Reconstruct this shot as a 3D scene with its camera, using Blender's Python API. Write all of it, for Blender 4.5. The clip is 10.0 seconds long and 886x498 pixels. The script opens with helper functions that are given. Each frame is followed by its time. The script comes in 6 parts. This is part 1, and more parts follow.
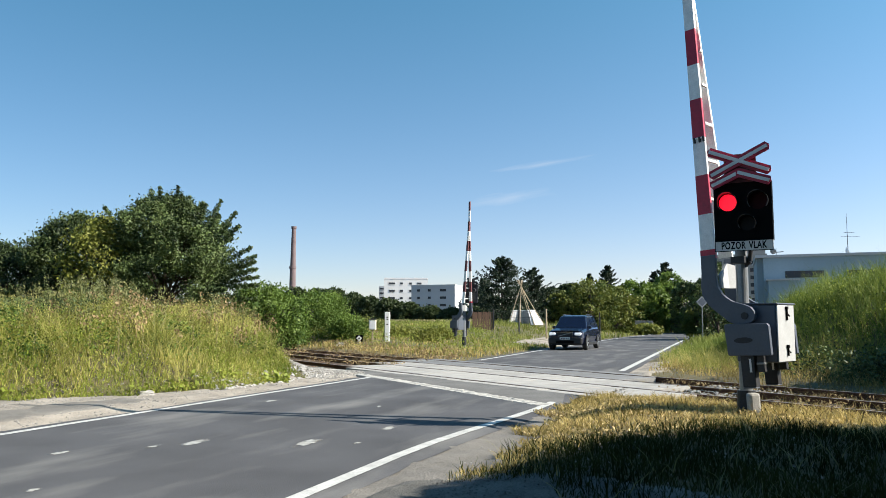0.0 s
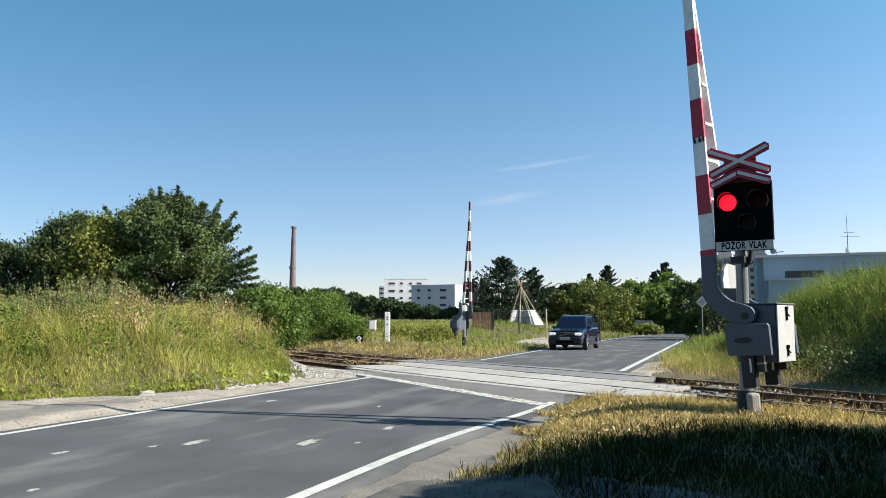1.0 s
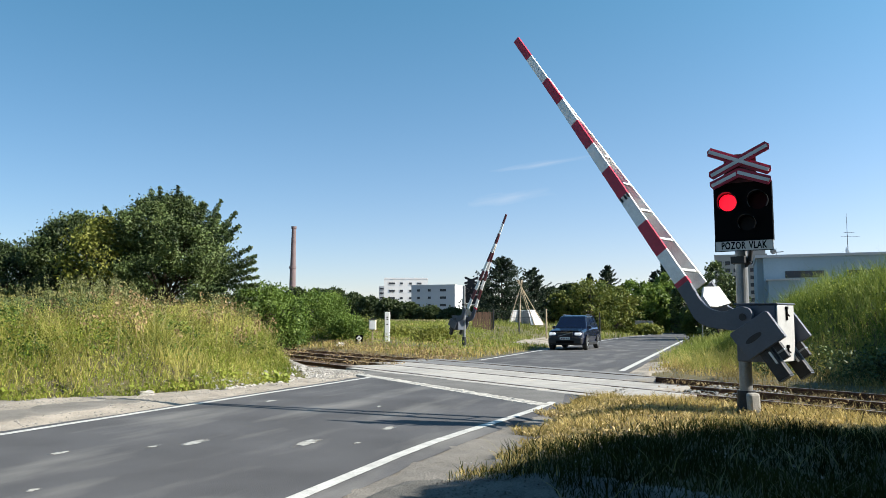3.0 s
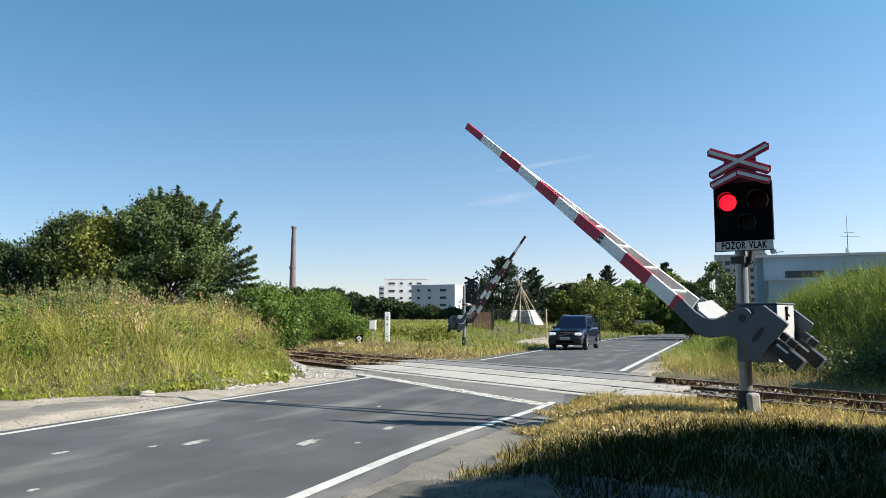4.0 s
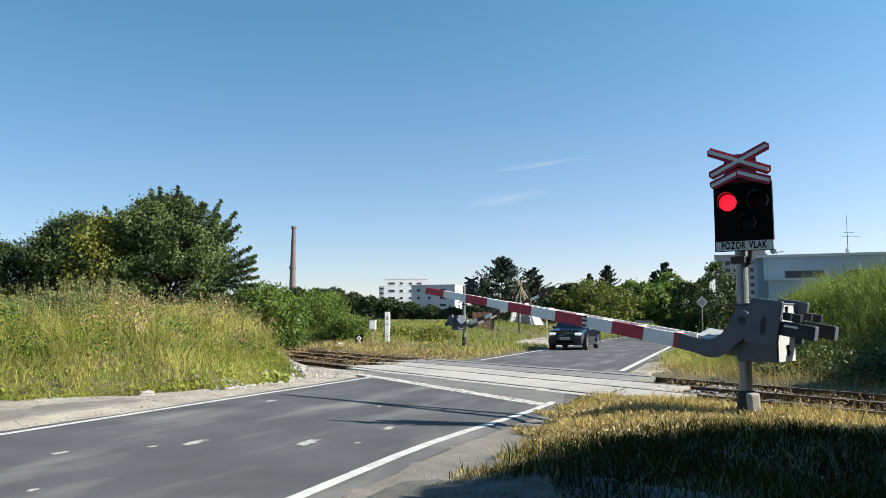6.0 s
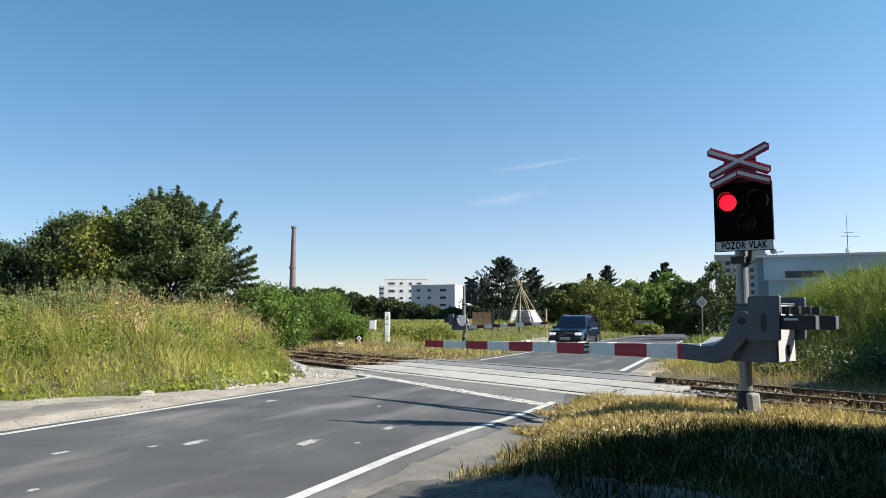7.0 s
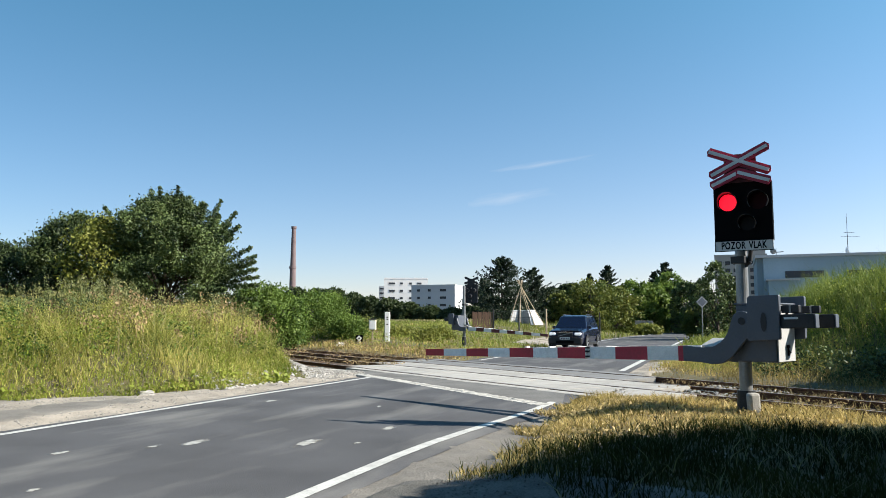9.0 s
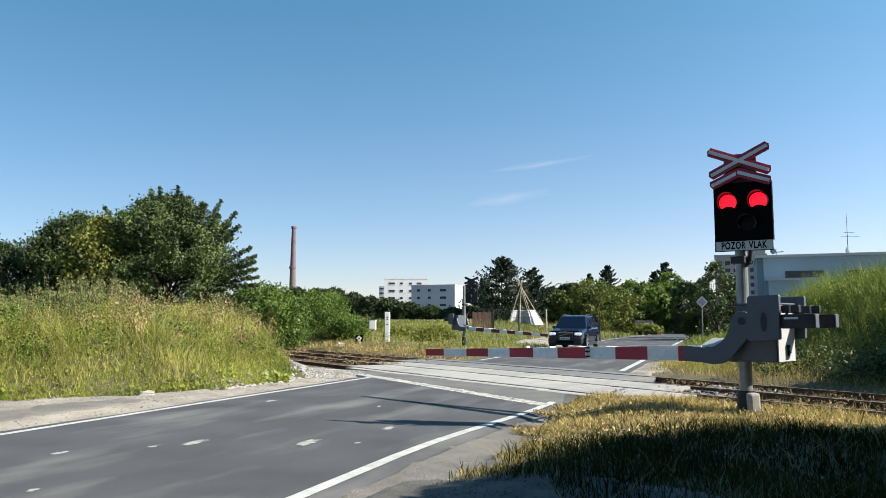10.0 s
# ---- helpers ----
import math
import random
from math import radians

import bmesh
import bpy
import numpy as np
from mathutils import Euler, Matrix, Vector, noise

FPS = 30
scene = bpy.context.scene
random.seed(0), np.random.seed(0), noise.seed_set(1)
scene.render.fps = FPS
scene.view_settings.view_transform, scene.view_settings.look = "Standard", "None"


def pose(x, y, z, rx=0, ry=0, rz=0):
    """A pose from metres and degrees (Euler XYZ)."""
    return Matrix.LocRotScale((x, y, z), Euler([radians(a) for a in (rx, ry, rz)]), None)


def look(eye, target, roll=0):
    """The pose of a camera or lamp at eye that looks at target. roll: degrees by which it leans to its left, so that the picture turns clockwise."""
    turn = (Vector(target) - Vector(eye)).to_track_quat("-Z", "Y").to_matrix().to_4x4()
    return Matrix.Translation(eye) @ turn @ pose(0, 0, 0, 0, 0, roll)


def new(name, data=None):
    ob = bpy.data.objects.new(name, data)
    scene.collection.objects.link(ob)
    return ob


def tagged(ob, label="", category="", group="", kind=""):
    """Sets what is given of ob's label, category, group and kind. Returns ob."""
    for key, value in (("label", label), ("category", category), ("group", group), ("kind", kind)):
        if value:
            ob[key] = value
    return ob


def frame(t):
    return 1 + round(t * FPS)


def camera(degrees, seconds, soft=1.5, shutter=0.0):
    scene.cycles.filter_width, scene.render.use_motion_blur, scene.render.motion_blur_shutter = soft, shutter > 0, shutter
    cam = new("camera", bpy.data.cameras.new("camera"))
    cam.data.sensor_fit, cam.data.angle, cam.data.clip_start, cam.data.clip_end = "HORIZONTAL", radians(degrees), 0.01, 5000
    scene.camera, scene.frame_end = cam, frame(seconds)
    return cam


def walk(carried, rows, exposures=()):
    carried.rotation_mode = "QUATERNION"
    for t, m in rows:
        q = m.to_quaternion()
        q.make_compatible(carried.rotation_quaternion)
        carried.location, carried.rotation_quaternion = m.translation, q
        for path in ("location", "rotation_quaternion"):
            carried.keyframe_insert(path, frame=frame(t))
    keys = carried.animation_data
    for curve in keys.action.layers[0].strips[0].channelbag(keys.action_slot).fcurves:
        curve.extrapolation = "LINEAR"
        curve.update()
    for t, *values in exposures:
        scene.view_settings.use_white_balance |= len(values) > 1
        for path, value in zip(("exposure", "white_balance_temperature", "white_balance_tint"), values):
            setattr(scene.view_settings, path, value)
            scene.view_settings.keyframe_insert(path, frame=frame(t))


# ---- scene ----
FOV = 60.66
cam = camera(FOV, 10.0, soft=0.5)
EYE = (0.0, 0.0, 1.5)
TILT = 90 + 5.50
walk(cam, [(0.0, pose(*EYE, TILT, 0, 0)), (10.0, pose(*EYE, TILT, 0, 0))], exposures=[(0.0, 1.20, 6500, 10), (10.0, 1.20, 6500, 10)])

# ---- light ----
SUN_TO = Vector((1.42, -0.34, 1.0)).normalized()
world = bpy.data.worlds.new("sky")
scene.world = world
world.use_nodes = True
wn = world.node_tree
sky = wn.nodes.new("ShaderNodeTexSky")
sky.sky_type = 'NISHITA'
sky.sun_disc = False
sky.sun_elevation = math.asin(SUN_TO.z)
sky.sun_rotation = math.atan2(SUN_TO.x, SUN_TO.y)
sky.air_density, sky.dust_density, sky.ozone_density, sky.altitude = 1.0, 0.35, 1.5, 600
bg = wn.nodes["Background"]
bg.inputs["Strength"].default_value = 0.0622
# clear, slightly cool morning air
cool = wn.nodes.new("ShaderNodeMix")
cool.data_type, cool.blend_type = 'RGBA', 'MULTIPLY'
cool.inputs["Factor"].default_value = 1.0
high = wn.nodes.new("ShaderNodeMix")
high.data_type = 'RGBA'
high.inputs["A"].default_value, high.inputs["B"].default_value = (0.955, 0.915, 1.065, 1), (0.53, 1.09, 1.13, 1)
dirn, axes, fade = wn.nodes.new("ShaderNodeTexCoord"), wn.nodes.new("ShaderNodeSeparateXYZ"), wn.nodes.new("ShaderNodeMapRange")
fade.inputs["From Max"].default_value = 0.45
wn.links.new(dirn.outputs["Generated"], axes.inputs[0])
wn.links.new(axes.outputs["Z"], fade.inputs["Value"])
wn.links.new(fade.outputs[0], high.inputs["Factor"])
wn.links.new(high.outputs["Result"], cool.inputs["B"])
wn.links.new(sky.outputs[0], cool.inputs["A"])
# the air brightens gently towards the sun's side
toward, glow = wn.nodes.new("ShaderNodeVectorMath"), wn.nodes.new("ShaderNodeMapRange")
toward.operation = 'DOT_PRODUCT'
toward.inputs[1].default_value = SUN_TO
glow.inputs["From Min"].default_value, glow.inputs["From Max"].default_value = -0.5, 0.7
wn.links.new(dirn.outputs["Generated"], toward.inputs[0])
wn.links.new(toward.outputs["Value"], glow.inputs["Value"])
side, airy = wn.nodes.new("ShaderNodeMix"), wn.nodes.new("ShaderNodeMix")
side.data_type = airy.data_type = 'RGBA'
airy.blend_type = 'MULTIPLY'
airy.inputs["Factor"].default_value = 1.0
airy.clamp_result = side.clamp_result = False
side.inputs["A"].default_value, side.inputs["B"].default_value = (0.84, 0.84, 0.84, 1), (1.60, 1.34, 1.27, 1)
wn.links.new(glow.outputs[0], side.inputs["Factor"])
wn.links.new(cool.outputs["Result"], airy.inputs["A"])
wn.links.new(side.outputs["Result"], airy.inputs["B"])
wn.links.new(airy.outputs["Result"], bg.inputs["Color"])
sun_data = bpy.data.lights.new("sun", 'SUN')
sun_data.energy, sun_data.angle, sun_data.color = 5.0, radians(0.55), (1.0, 0.93, 0.80)
sun = new("sun", sun_data)
sun.matrix_world = look(SUN_TO * 60, (0, 0, 0))

# ---- materials ----

def mat(name, base, rough=0.7, metal=0.0, vary=0.25, scale=6.0, fine=60.0, bump=0.25, tint=None, rand=0.0, island=0.0, emit=0.0, spec=0.5, depth=0.01):
    """A worn surface: base colour varied at two scales, with fine relief."""
    m = bpy.data.materials.new(name)
    m.use_nodes = True
    t, b = m.node_tree, m.node_tree.nodes["Principled BSDF"]
    N, L = t.nodes, t.links
    b.inputs["Roughness"].default_value, b.inputs["Metallic"].default_value = rough, metal
    b.inputs["Specular IOR Level"].default_value = spec
    co = N.new("ShaderNodeTexCoord")
    big = N.new("ShaderNodeTexNoise")
    big.inputs["Scale"].default_value, big.inputs["Detail"].default_value = scale, 6
    small = N.new("ShaderNodeTexNoise")
    small.inputs["Scale"].default_value, small.inputs["Detail"].default_value = fine, 4
    L.new(co.outputs["Object"], big.inputs["Vector"])
    L.new(co.outputs["Object"], small.inputs["Vector"])
    add = N.new("ShaderNodeMath")
    add.operation = 'ADD'
    L.new(big.outputs[0], add.inputs[0])
    L.new(small.outputs[0], add.inputs[1])
    last = add.outputs[0]
    if rand or island:
        src = N.new("ShaderNodeObjectInfo").outputs["Random"] if rand else N.new("ShaderNodeNewGeometry").outputs["Random Per Island"]
        ma = N.new("ShaderNodeMath")
        ma.operation = 'MULTIPLY_ADD'
        ma.inputs[1].default_value = rand or island
        L.new(src, ma.inputs[0])
        L.new(last, ma.inputs[2])
        sub = N.new("ShaderNodeMath")
        sub.operation = 'SUBTRACT'
        sub.inputs[1].default_value = (rand or island) / 2
        L.new(ma.outputs[0], sub.inputs[0])
        last = sub.outputs[0]
    ramp = N.new("ShaderNodeMapRange")
    ramp.inputs["From Min"].default_value, ramp.inputs["From Max"].default_value = 0.65, 1.35
    L.new(last, ramp.inputs["Value"])
    mix = N.new("ShaderNodeMix")
    mix.data_type = 'RGBA'
    lo = tuple(c * (1 - vary) for c in base)
    hi = tint or tuple(min(0.95, c * (1 + vary)) for c in base)
    mix.inputs["A"].default_value, mix.inputs["B"].default_value = (*lo, 1), (*hi, 1)
    L.new(ramp.outputs[0], mix.inputs["Factor"])
    L.new(mix.outputs["Result"], b.inputs["Base Color"])
    if bump:
        bp = N.new("ShaderNodeBump")
        bp.inputs["Strength"].default_value, bp.inputs["Distance"].default_value = bump, depth
        L.new(add.outputs[0], bp.inputs["Height"])
        L.new(bp.outputs[0], b.inputs["Normal"])
    if emit:
        b.inputs["Emission Color"].default_value, b.inputs["Emission Strength"].default_value = (*base, 1), emit
    return m


def leaf(name, lo, hi, rough=0.55, through_=0.35, patch=0.5, spec=0.25):
    """Foliage: each leaf or blade its own shade, some light passing through."""
    m = bpy.data.materials.new(name)
    m.use_nodes = True
    t, b = m.node_tree, m.node_tree.nodes["Principled BSDF"]
    N, L = t.nodes, t.links
    b.inputs["Roughness"].default_value = rough
    b.inputs["Specular IOR Level"].default_value = spec
    g = N.new("ShaderNodeNewGeometry")
    n = N.new("ShaderNodeTexNoise")
    n.inputs["Scale"].default_value, n.inputs["Detail"].default_value = patch, 3
    co = N.new("ShaderNodeTexCoord")
    L.new(co.outputs["Object"], n.inputs["Vector"])
    a = N.new("ShaderNodeMath")
    a.operation = 'MULTIPLY_ADD'
    a.inputs[1].default_value = 0.55
    L.new(g.outputs["Random Per Island"], a.inputs[0])
    pt = N.new("ShaderNodeMapRange")
    pt.inputs["From Min"].default_value, pt.inputs["From Max"].default_value = 0.34, 0.66
    L.new(n.outputs[0], pt.inputs["Value"])
    L.new(pt.outputs[0], a.inputs[2])
    r = N.new("ShaderNodeMapRange")
    r.inputs["From Min"].default_value, r.inputs["From Max"].default_value = 0.15, 1.35
    L.new(a.outputs[0], r.inputs["Value"])
    mix = N.new("ShaderNodeMix")
    mix.data_type = 'RGBA'
    mix.inputs["A"].default_value, mix.inputs["B"].default_value = (*(c * 0.7 for c in lo), 1), (*(c * 0.7 for c in hi), 1)
    L.new(r.outputs[0], mix.inputs["Factor"])
    L.new(mix.outputs["Result"], b.inputs["Base Color"])
    tr = N.new("ShaderNodeBsdfTranslucent")
    L.new(mix.outputs["Result"], tr.inputs["Color"])
    ms = N.new("ShaderNodeMixShader")
    ms.inputs[0].default_value = through_
    L.new(b.outputs[0], ms.inputs[1])
    L.new(tr.outputs[0], ms.inputs[2])
    L.new(ms.outputs[0], N["Material Output"].inputs["Surface"])
    return m


ASPHALT = mat("asphalt", (0.0756, 0.077, 0.0835), 0.9, vary=0.34, scale=0.6, fine=70, bump=0.5, depth=0.006, spec=0.15)


def streaks(m, turn, pale, amount):
    """Pale dusty streaks along the way that wheels take."""
    t = m.node_tree
    N, L = t.nodes, t.links
    b = N["Principled BSDF"]
    old = b.inputs["Base Color"].links[0].from_socket
    co = N.new("ShaderNodeTexCoord")
    mp = N.new("ShaderNodeMapping")
    mp.inputs["Rotation"].default_value = (0, 0, turn)
    mp.inputs["Scale"].default_value = (1.0, 0.27, 1)
    vr = N.new("ShaderNodeVectorRotate")
    vr.rotation_type = 'Z_AXIS'
    vr.inputs["Angle"].default_value = turn
    L.new(co.outputs["Object"], vr.inputs["Vector"])
    L.new(vr.outputs[0], mp.inputs["Vector"])
    mp.inputs["Rotation"].default_value = (0, 0, 0)
    n1 = N.new("ShaderNodeTexNoise")
    n1.inputs["Scale"].default_value, n1.inputs["Detail"].default_value = 1.3, 7
    L.new(mp.outputs[0], n1.inputs["Vector"])
    r = N.new("ShaderNodeMapRange")
    r.inputs["From Min"].default_value, r.inputs["From Max"].default_value = 0.5, 0.78
    r.inputs["To Max"].default_value = amount
    L.new(n1.outputs[0], r.inputs["Value"])
    mix = N.new("ShaderNodeMix")
    mix.data_type = 'RGBA'
    mix.inputs["B"].default_value = (*pale, 1)
    L.new(r.outputs[0], mix.inputs["Factor"])
    L.new(old, mix.inputs["A"])
    L.new(mix.outputs["Result"], b.inputs["Base Color"])


streaks(ASPHALT, radians(20.0), (0.23, 0.226, 0.218), 0.6)
APRON = mat("dusty_asphalt", (0.1368, 0.1346, 0.131), 0.9, vary=0.3, scale=1.1, fine=60, bump=0.4, spec=0.15)
SCUFF = mat("pale_worn_patch", (0.31, 0.31, 0.295), 0.85, vary=0.3, scale=5, fine=40, bump=0.2)


def feather(m):
    """Wear that thins out in specks towards the rim of its patch."""
    t = m.node_tree
    N, L = t.nodes, t.links
    co, n = N.new("ShaderNodeTexCoord"), N.new("ShaderNodeTexNoise")
    n.inputs["Scale"].default_value, n.inputs["Detail"].default_value = 9.0, 6
    L.new(co.outputs["Object"], n.inputs["Vector"])
    d = N.new("ShaderNodeVectorMath")
    d.operation = 'DISTANCE'
    d.inputs[1].default_value = (0.5, 0.5, 0.5)
    L.new(co.outputs["Generated"], d.inputs[0])
    a = N.new("ShaderNodeMath")
    a.operation = 'MULTIPLY_ADD'
    a.inputs[1].default_value = -1.0
    L.new(d.outputs["Value"], a.inputs[0])
    L.new(n.outputs[0], a.inputs[2])
    r = N.new("ShaderNodeMapRange")
    r.inputs["From Min"].default_value, r.inputs["From Max"].default_value = 0.02, 0.34
    L.new(a.outputs[0], r.inputs["Value"])
    mx, clear = N.new("ShaderNodeMixShader"), N.new("ShaderNodeBsdfTransparent")
    L.new(r.outputs[0], mx.inputs[0])
    L.new(clear.outputs[0], mx.inputs[1])
    L.new(N["Principled BSDF"].outputs[0], mx.inputs[2])
    L.new(mx.outputs[0], N["Material Output"].inputs["Surface"])


feather(SCUFF)
PAINT_ROAD = mat("road_paint", (0.432, 0.432, 0.4176), 0.7, vary=0.35, scale=5, fine=60, bump=0.1)
SOIL = mat("soil", (0.072, 0.0612, 0.0324), 0.95, vary=0.4, scale=0.5, fine=14, bump=0.6, tint=(0.13, 0.11, 0.05), depth=0.03)
GRAVEL = mat("gravel", (0.2592, 0.2304, 0.1944), 0.95, vary=0.5, scale=1.4, fine=45, bump=0.7, depth=0.02)
SHOULDER = mat("dusty_shoulder", (0.1512, 0.1404, 0.126), 0.95, vary=0.35, scale=1.4, fine=45, bump=0.7, depth=0.02)
# housing grey with sunlight put into the colour, for door and cross plate
GREY_SUNLIT = mat("sunlit_grey_paint", (0.36, 0.3672, 0.3744), 0.5, vary=0.12, scale=5, fine=40, bump=0.05)
# stones and gravel of the near pull-in, shade put into both colours
STONES_SHADED = mat("shade_dark_stone", (0.108, 0.1044, 0.0972), 0.9, vary=0.45, scale=3, fine=40, bump=0.4, island=0.6)
GRAVEL_SHADED = mat("shade_dark_gravel", (0.0936, 0.09, 0.0828), 0.95, vary=0.5, scale=2.5, fine=55, bump=0.9, depth=0.02)
VISOR = mat("visor_enamel", (0.02, 0.02, 0.022), 0.28, vary=0.2, scale=6, bump=0, spec=0.7)
STONE = mat("stone", (0.3384, 0.3276, 0.306), 0.9, vary=0.35, scale=5, fine=40, bump=0.5, rand=0.5)
STONES = mat("loose_stone", (0.23, 0.22, 0.205), 0.9, vary=0.45, scale=3, fine=40, bump=0.4, island=0.6)
BALLAST = mat("ballast", (0.216, 0.1512, 0.108), 0.95, vary=0.4, scale=4, fine=30, bump=0.8, island=0.5)
CONCRETE = mat("concrete", (0.2952, 0.2844, 0.2664), 0.85, vary=0.3, scale=2.2, fine=40, bump=0.3, rand=0.25)
CONCRETE_GREY = mat("grey_concrete", (0.1512, 0.1512, 0.1512), 0.85, vary=0.35, scale=1.6, fine=40, bump=0.3, rand=0.3)
RUST = mat("rusty_steel", (0.108, 0.0504, 0.0288), 0.75, metal=0.3, vary=0.4, scale=6, fine=50, bump=0.3)
RAILTOP = mat("worn_rail_head", (0.2592, 0.2088, 0.18), 0.45, metal=0.5, vary=0.3, scale=5, fine=40)
SLEEPER = mat("sleeper_wood", (0.054, 0.036, 0.0252), 0.9, vary=0.4, scale=4, fine=30, bump=0.6)
WHITE = mat("white_paint", (0.629, 0.629, 0.6205), 0.45, vary=0.08, scale=4, fine=30, bump=0.08)
RED = mat("red_paint", (0.36, 0.006, 0.033), 0.45, vary=0.25, scale=4, fine=30, bump=0.08)
# red paint with the far boom's shade put into its colour
RED_SHADED = mat("shade_dark_red_paint", (0.10, 0.018, 0.022), 0.6, vary=0.4, scale=5, fine=40, bump=0.1)
GREY = mat("grey_paint", (0.062, 0.075, 0.102), 0.5, vary=0.12, scale=4, fine=30, bump=0.08)
GALV = mat("galvanised_steel", (0.20, 0.21, 0.22), 0.35, metal=0.4, vary=0.15, scale=6, fine=40, bump=0.1)
DARK = mat("dark_steel", (0.022, 0.023, 0.027), 0.5, spec=0.3, vary=0.3, scale=8, fine=40, bump=0.1)
BLACK = mat("black_enamel", (0.0025, 0.0025, 0.003), 0.65, spec=0.06, vary=0.2, scale=5, fine=30, bump=0.05)
LAMP_ON = mat("red_lamp", (0.95, 0.007, 0.024), 0.4, vary=0.0, bump=0, emit=0.72)
LAMP_OFF = mat("dark_red_lens", (0.03, 0.002, 0.003), 0.5, vary=0.2, bump=0, spec=0.08)
CLEAR_LENS = mat("dark_lens", (0.008, 0.008, 0.008), 0.4, vary=0.2, bump=0, spec=0.1)
BARK = mat("bark", (0.054, 0.0396, 0.0288), 0.9, vary=0.4, scale=5, fine=30, bump=0.6)
WOOD = mat("pale_pole_wood", (0.324, 0.2592, 0.1728), 0.8, vary=0.25, scale=3, fine=30)
PLANK = mat("brown_fence_wood", (0.1152, 0.0648, 0.0432), 0.85, vary=0.3, scale=3, fine=20, rand=0.4)
CANVAS = mat("white_canvas", (0.4752, 0.4896, 0.5184), 0.85, vary=0.1, scale=2, fine=20)
PLASTER = mat("white_plaster", (0.58, 0.58, 0.59), 0.85, vary=0.06, scale=0.3, fine=4, bump=0.1)
PLASTER_BLUE = mat("pale_blue_plaster", (0.235, 0.315, 0.375), 0.85, vary=0.06, scale=0.3, fine=4, bump=0.1)
PLASTER_GREY = mat("grey_plaster", (0.40, 0.41, 0.44), 0.85, vary=0.08, scale=0.3, fine=4, bump=0.1)
WINDOW = mat("window_glass", (0.03, 0.035, 0.045), 0.2, vary=0.1, bump=0, spec=0.35)
PLASTER_FLATS = mat("beige_grey_plaster", (0.289, 0.2805, 0.272), 0.85, vary=0.1, scale=0.3, fine=4, bump=0.1)
SCUFFED = mat("scuffed_white_paint", (0.80, 0.795, 0.775), 0.6, vary=0.16, scale=7, fine=45, bump=0.15)
BOOM_WHITE = mat("boom_white_paint", (0.74, 0.74, 0.735), 0.45, vary=0.16, scale=9, fine=50, bump=0.1)
BRICK = mat("chimney_brick", (0.1368, 0.1008, 0.1058), 0.9, vary=0.2, scale=0.4, fine=3, bump=0.3)
CAR_PAINT = mat("dark_blue_car_paint", (0.004, 0.006, 0.022), 0.25, metal=0.3, vary=0.05, bump=0)
CAR_PAINT.node_tree.nodes["Principled BSDF"].inputs["Coat Weight"].default_value = 0.5
CAR_GLASS = mat("car_glass", (0.004, 0.007, 0.022), 0.08, vary=0.05, bump=0, spec=0.5)
RUBBER = mat("rubber", (0.018, 0.018, 0.018), 0.85, vary=0.2, scale=10)
PLASTIC = mat("dark_plastic", (0.008, 0.008, 0.009), 0.6, vary=0.2, scale=8)
HEADLIGHT = mat("headlight_glass", (0.75, 0.77, 0.78), 0.1, vary=0.05, bump=0, emit=0.2)
CHROME = mat("chrome", (0.6, 0.6, 0.6), 0.15, metal=1.0, vary=0.05, bump=0)

G_TALL = leaf("tall_meadow_grass", (0.22, 0.245, 0.04), (0.74, 0.66, 0.22), patch=0.7, through_=0.45)
G_HEAD = leaf("seed_heads", (0.26, 0.23, 0.09), (0.48, 0.42, 0.20), patch=0.4, through_=0.4)
G_GREEN = leaf("green_weeds", (0.16, 0.23, 0.02), (0.48, 0.53, 0.10), patch=0.7, through_=0.4)
G_DRY = leaf("dry_verge_grass", (0.26, 0.20, 0.05), (0.82, 0.64, 0.25), patch=1.4)
STRAW = leaf("straw_litter", (0.24, 0.16, 0.06), (0.85, 0.68, 0.34), patch=3.0, through_=0.15)
# green grass with the verge's shade put into its base colour
G_SHADE = leaf("shade_dark_grass", (0.013, 0.027, 0.006), (0.072, 0.083, 0.022), patch=1.2, through_=0.25, spec=0.06)
G_REED = leaf("tall_reed_grass", (0.10, 0.17, 0.02), (0.38, 0.44, 0.09), patch=0.6)
G_STUBBLE = leaf("stubble", (0.38, 0.32, 0.16), (0.58, 0.50, 0.28), patch=0.1)
G_FIELD = leaf("mown_far_grass", (0.15, 0.20, 0.035), (0.34, 0.36, 0.085), patch=0.2)
L_TREE = leaf("broad_leaves", (0.012, 0.028, 0.009), (0.155, 0.215, 0.068), patch=1.1, through_=0.12)
# broad leaves darkened: the big tree's shade is put into the bush colour
L_BUSH_SHADE = leaf("shade_dark_bush_leaves", (0.012, 0.027, 0.009), (0.10, 0.14, 0.042), patch=1.0, through_=0.12)
L_BUSH = leaf("bush_leaves", (0.045, 0.095, 0.015), (0.22, 0.32, 0.06), patch=0.7, through_=0.35)
L_YELLOW = leaf("yellow_green_leaves", (0.13, 0.16, 0.025), (0.32, 0.33, 0.07), patch=0.5)
L_SPRUCE = leaf("spruce_needles", (0.010, 0.024, 0.012), (0.032, 0.055, 0.024), through_=0.1)
L_OLIVE = leaf("olive_leaves", (0.065, 0.11, 0.02), (0.24, 0.26, 0.06), patch=0.35)
L_FAR = leaf("far_leaves", (0.03, 0.05, 0.02), (0.07, 0.10, 0.035), patch=0.1)


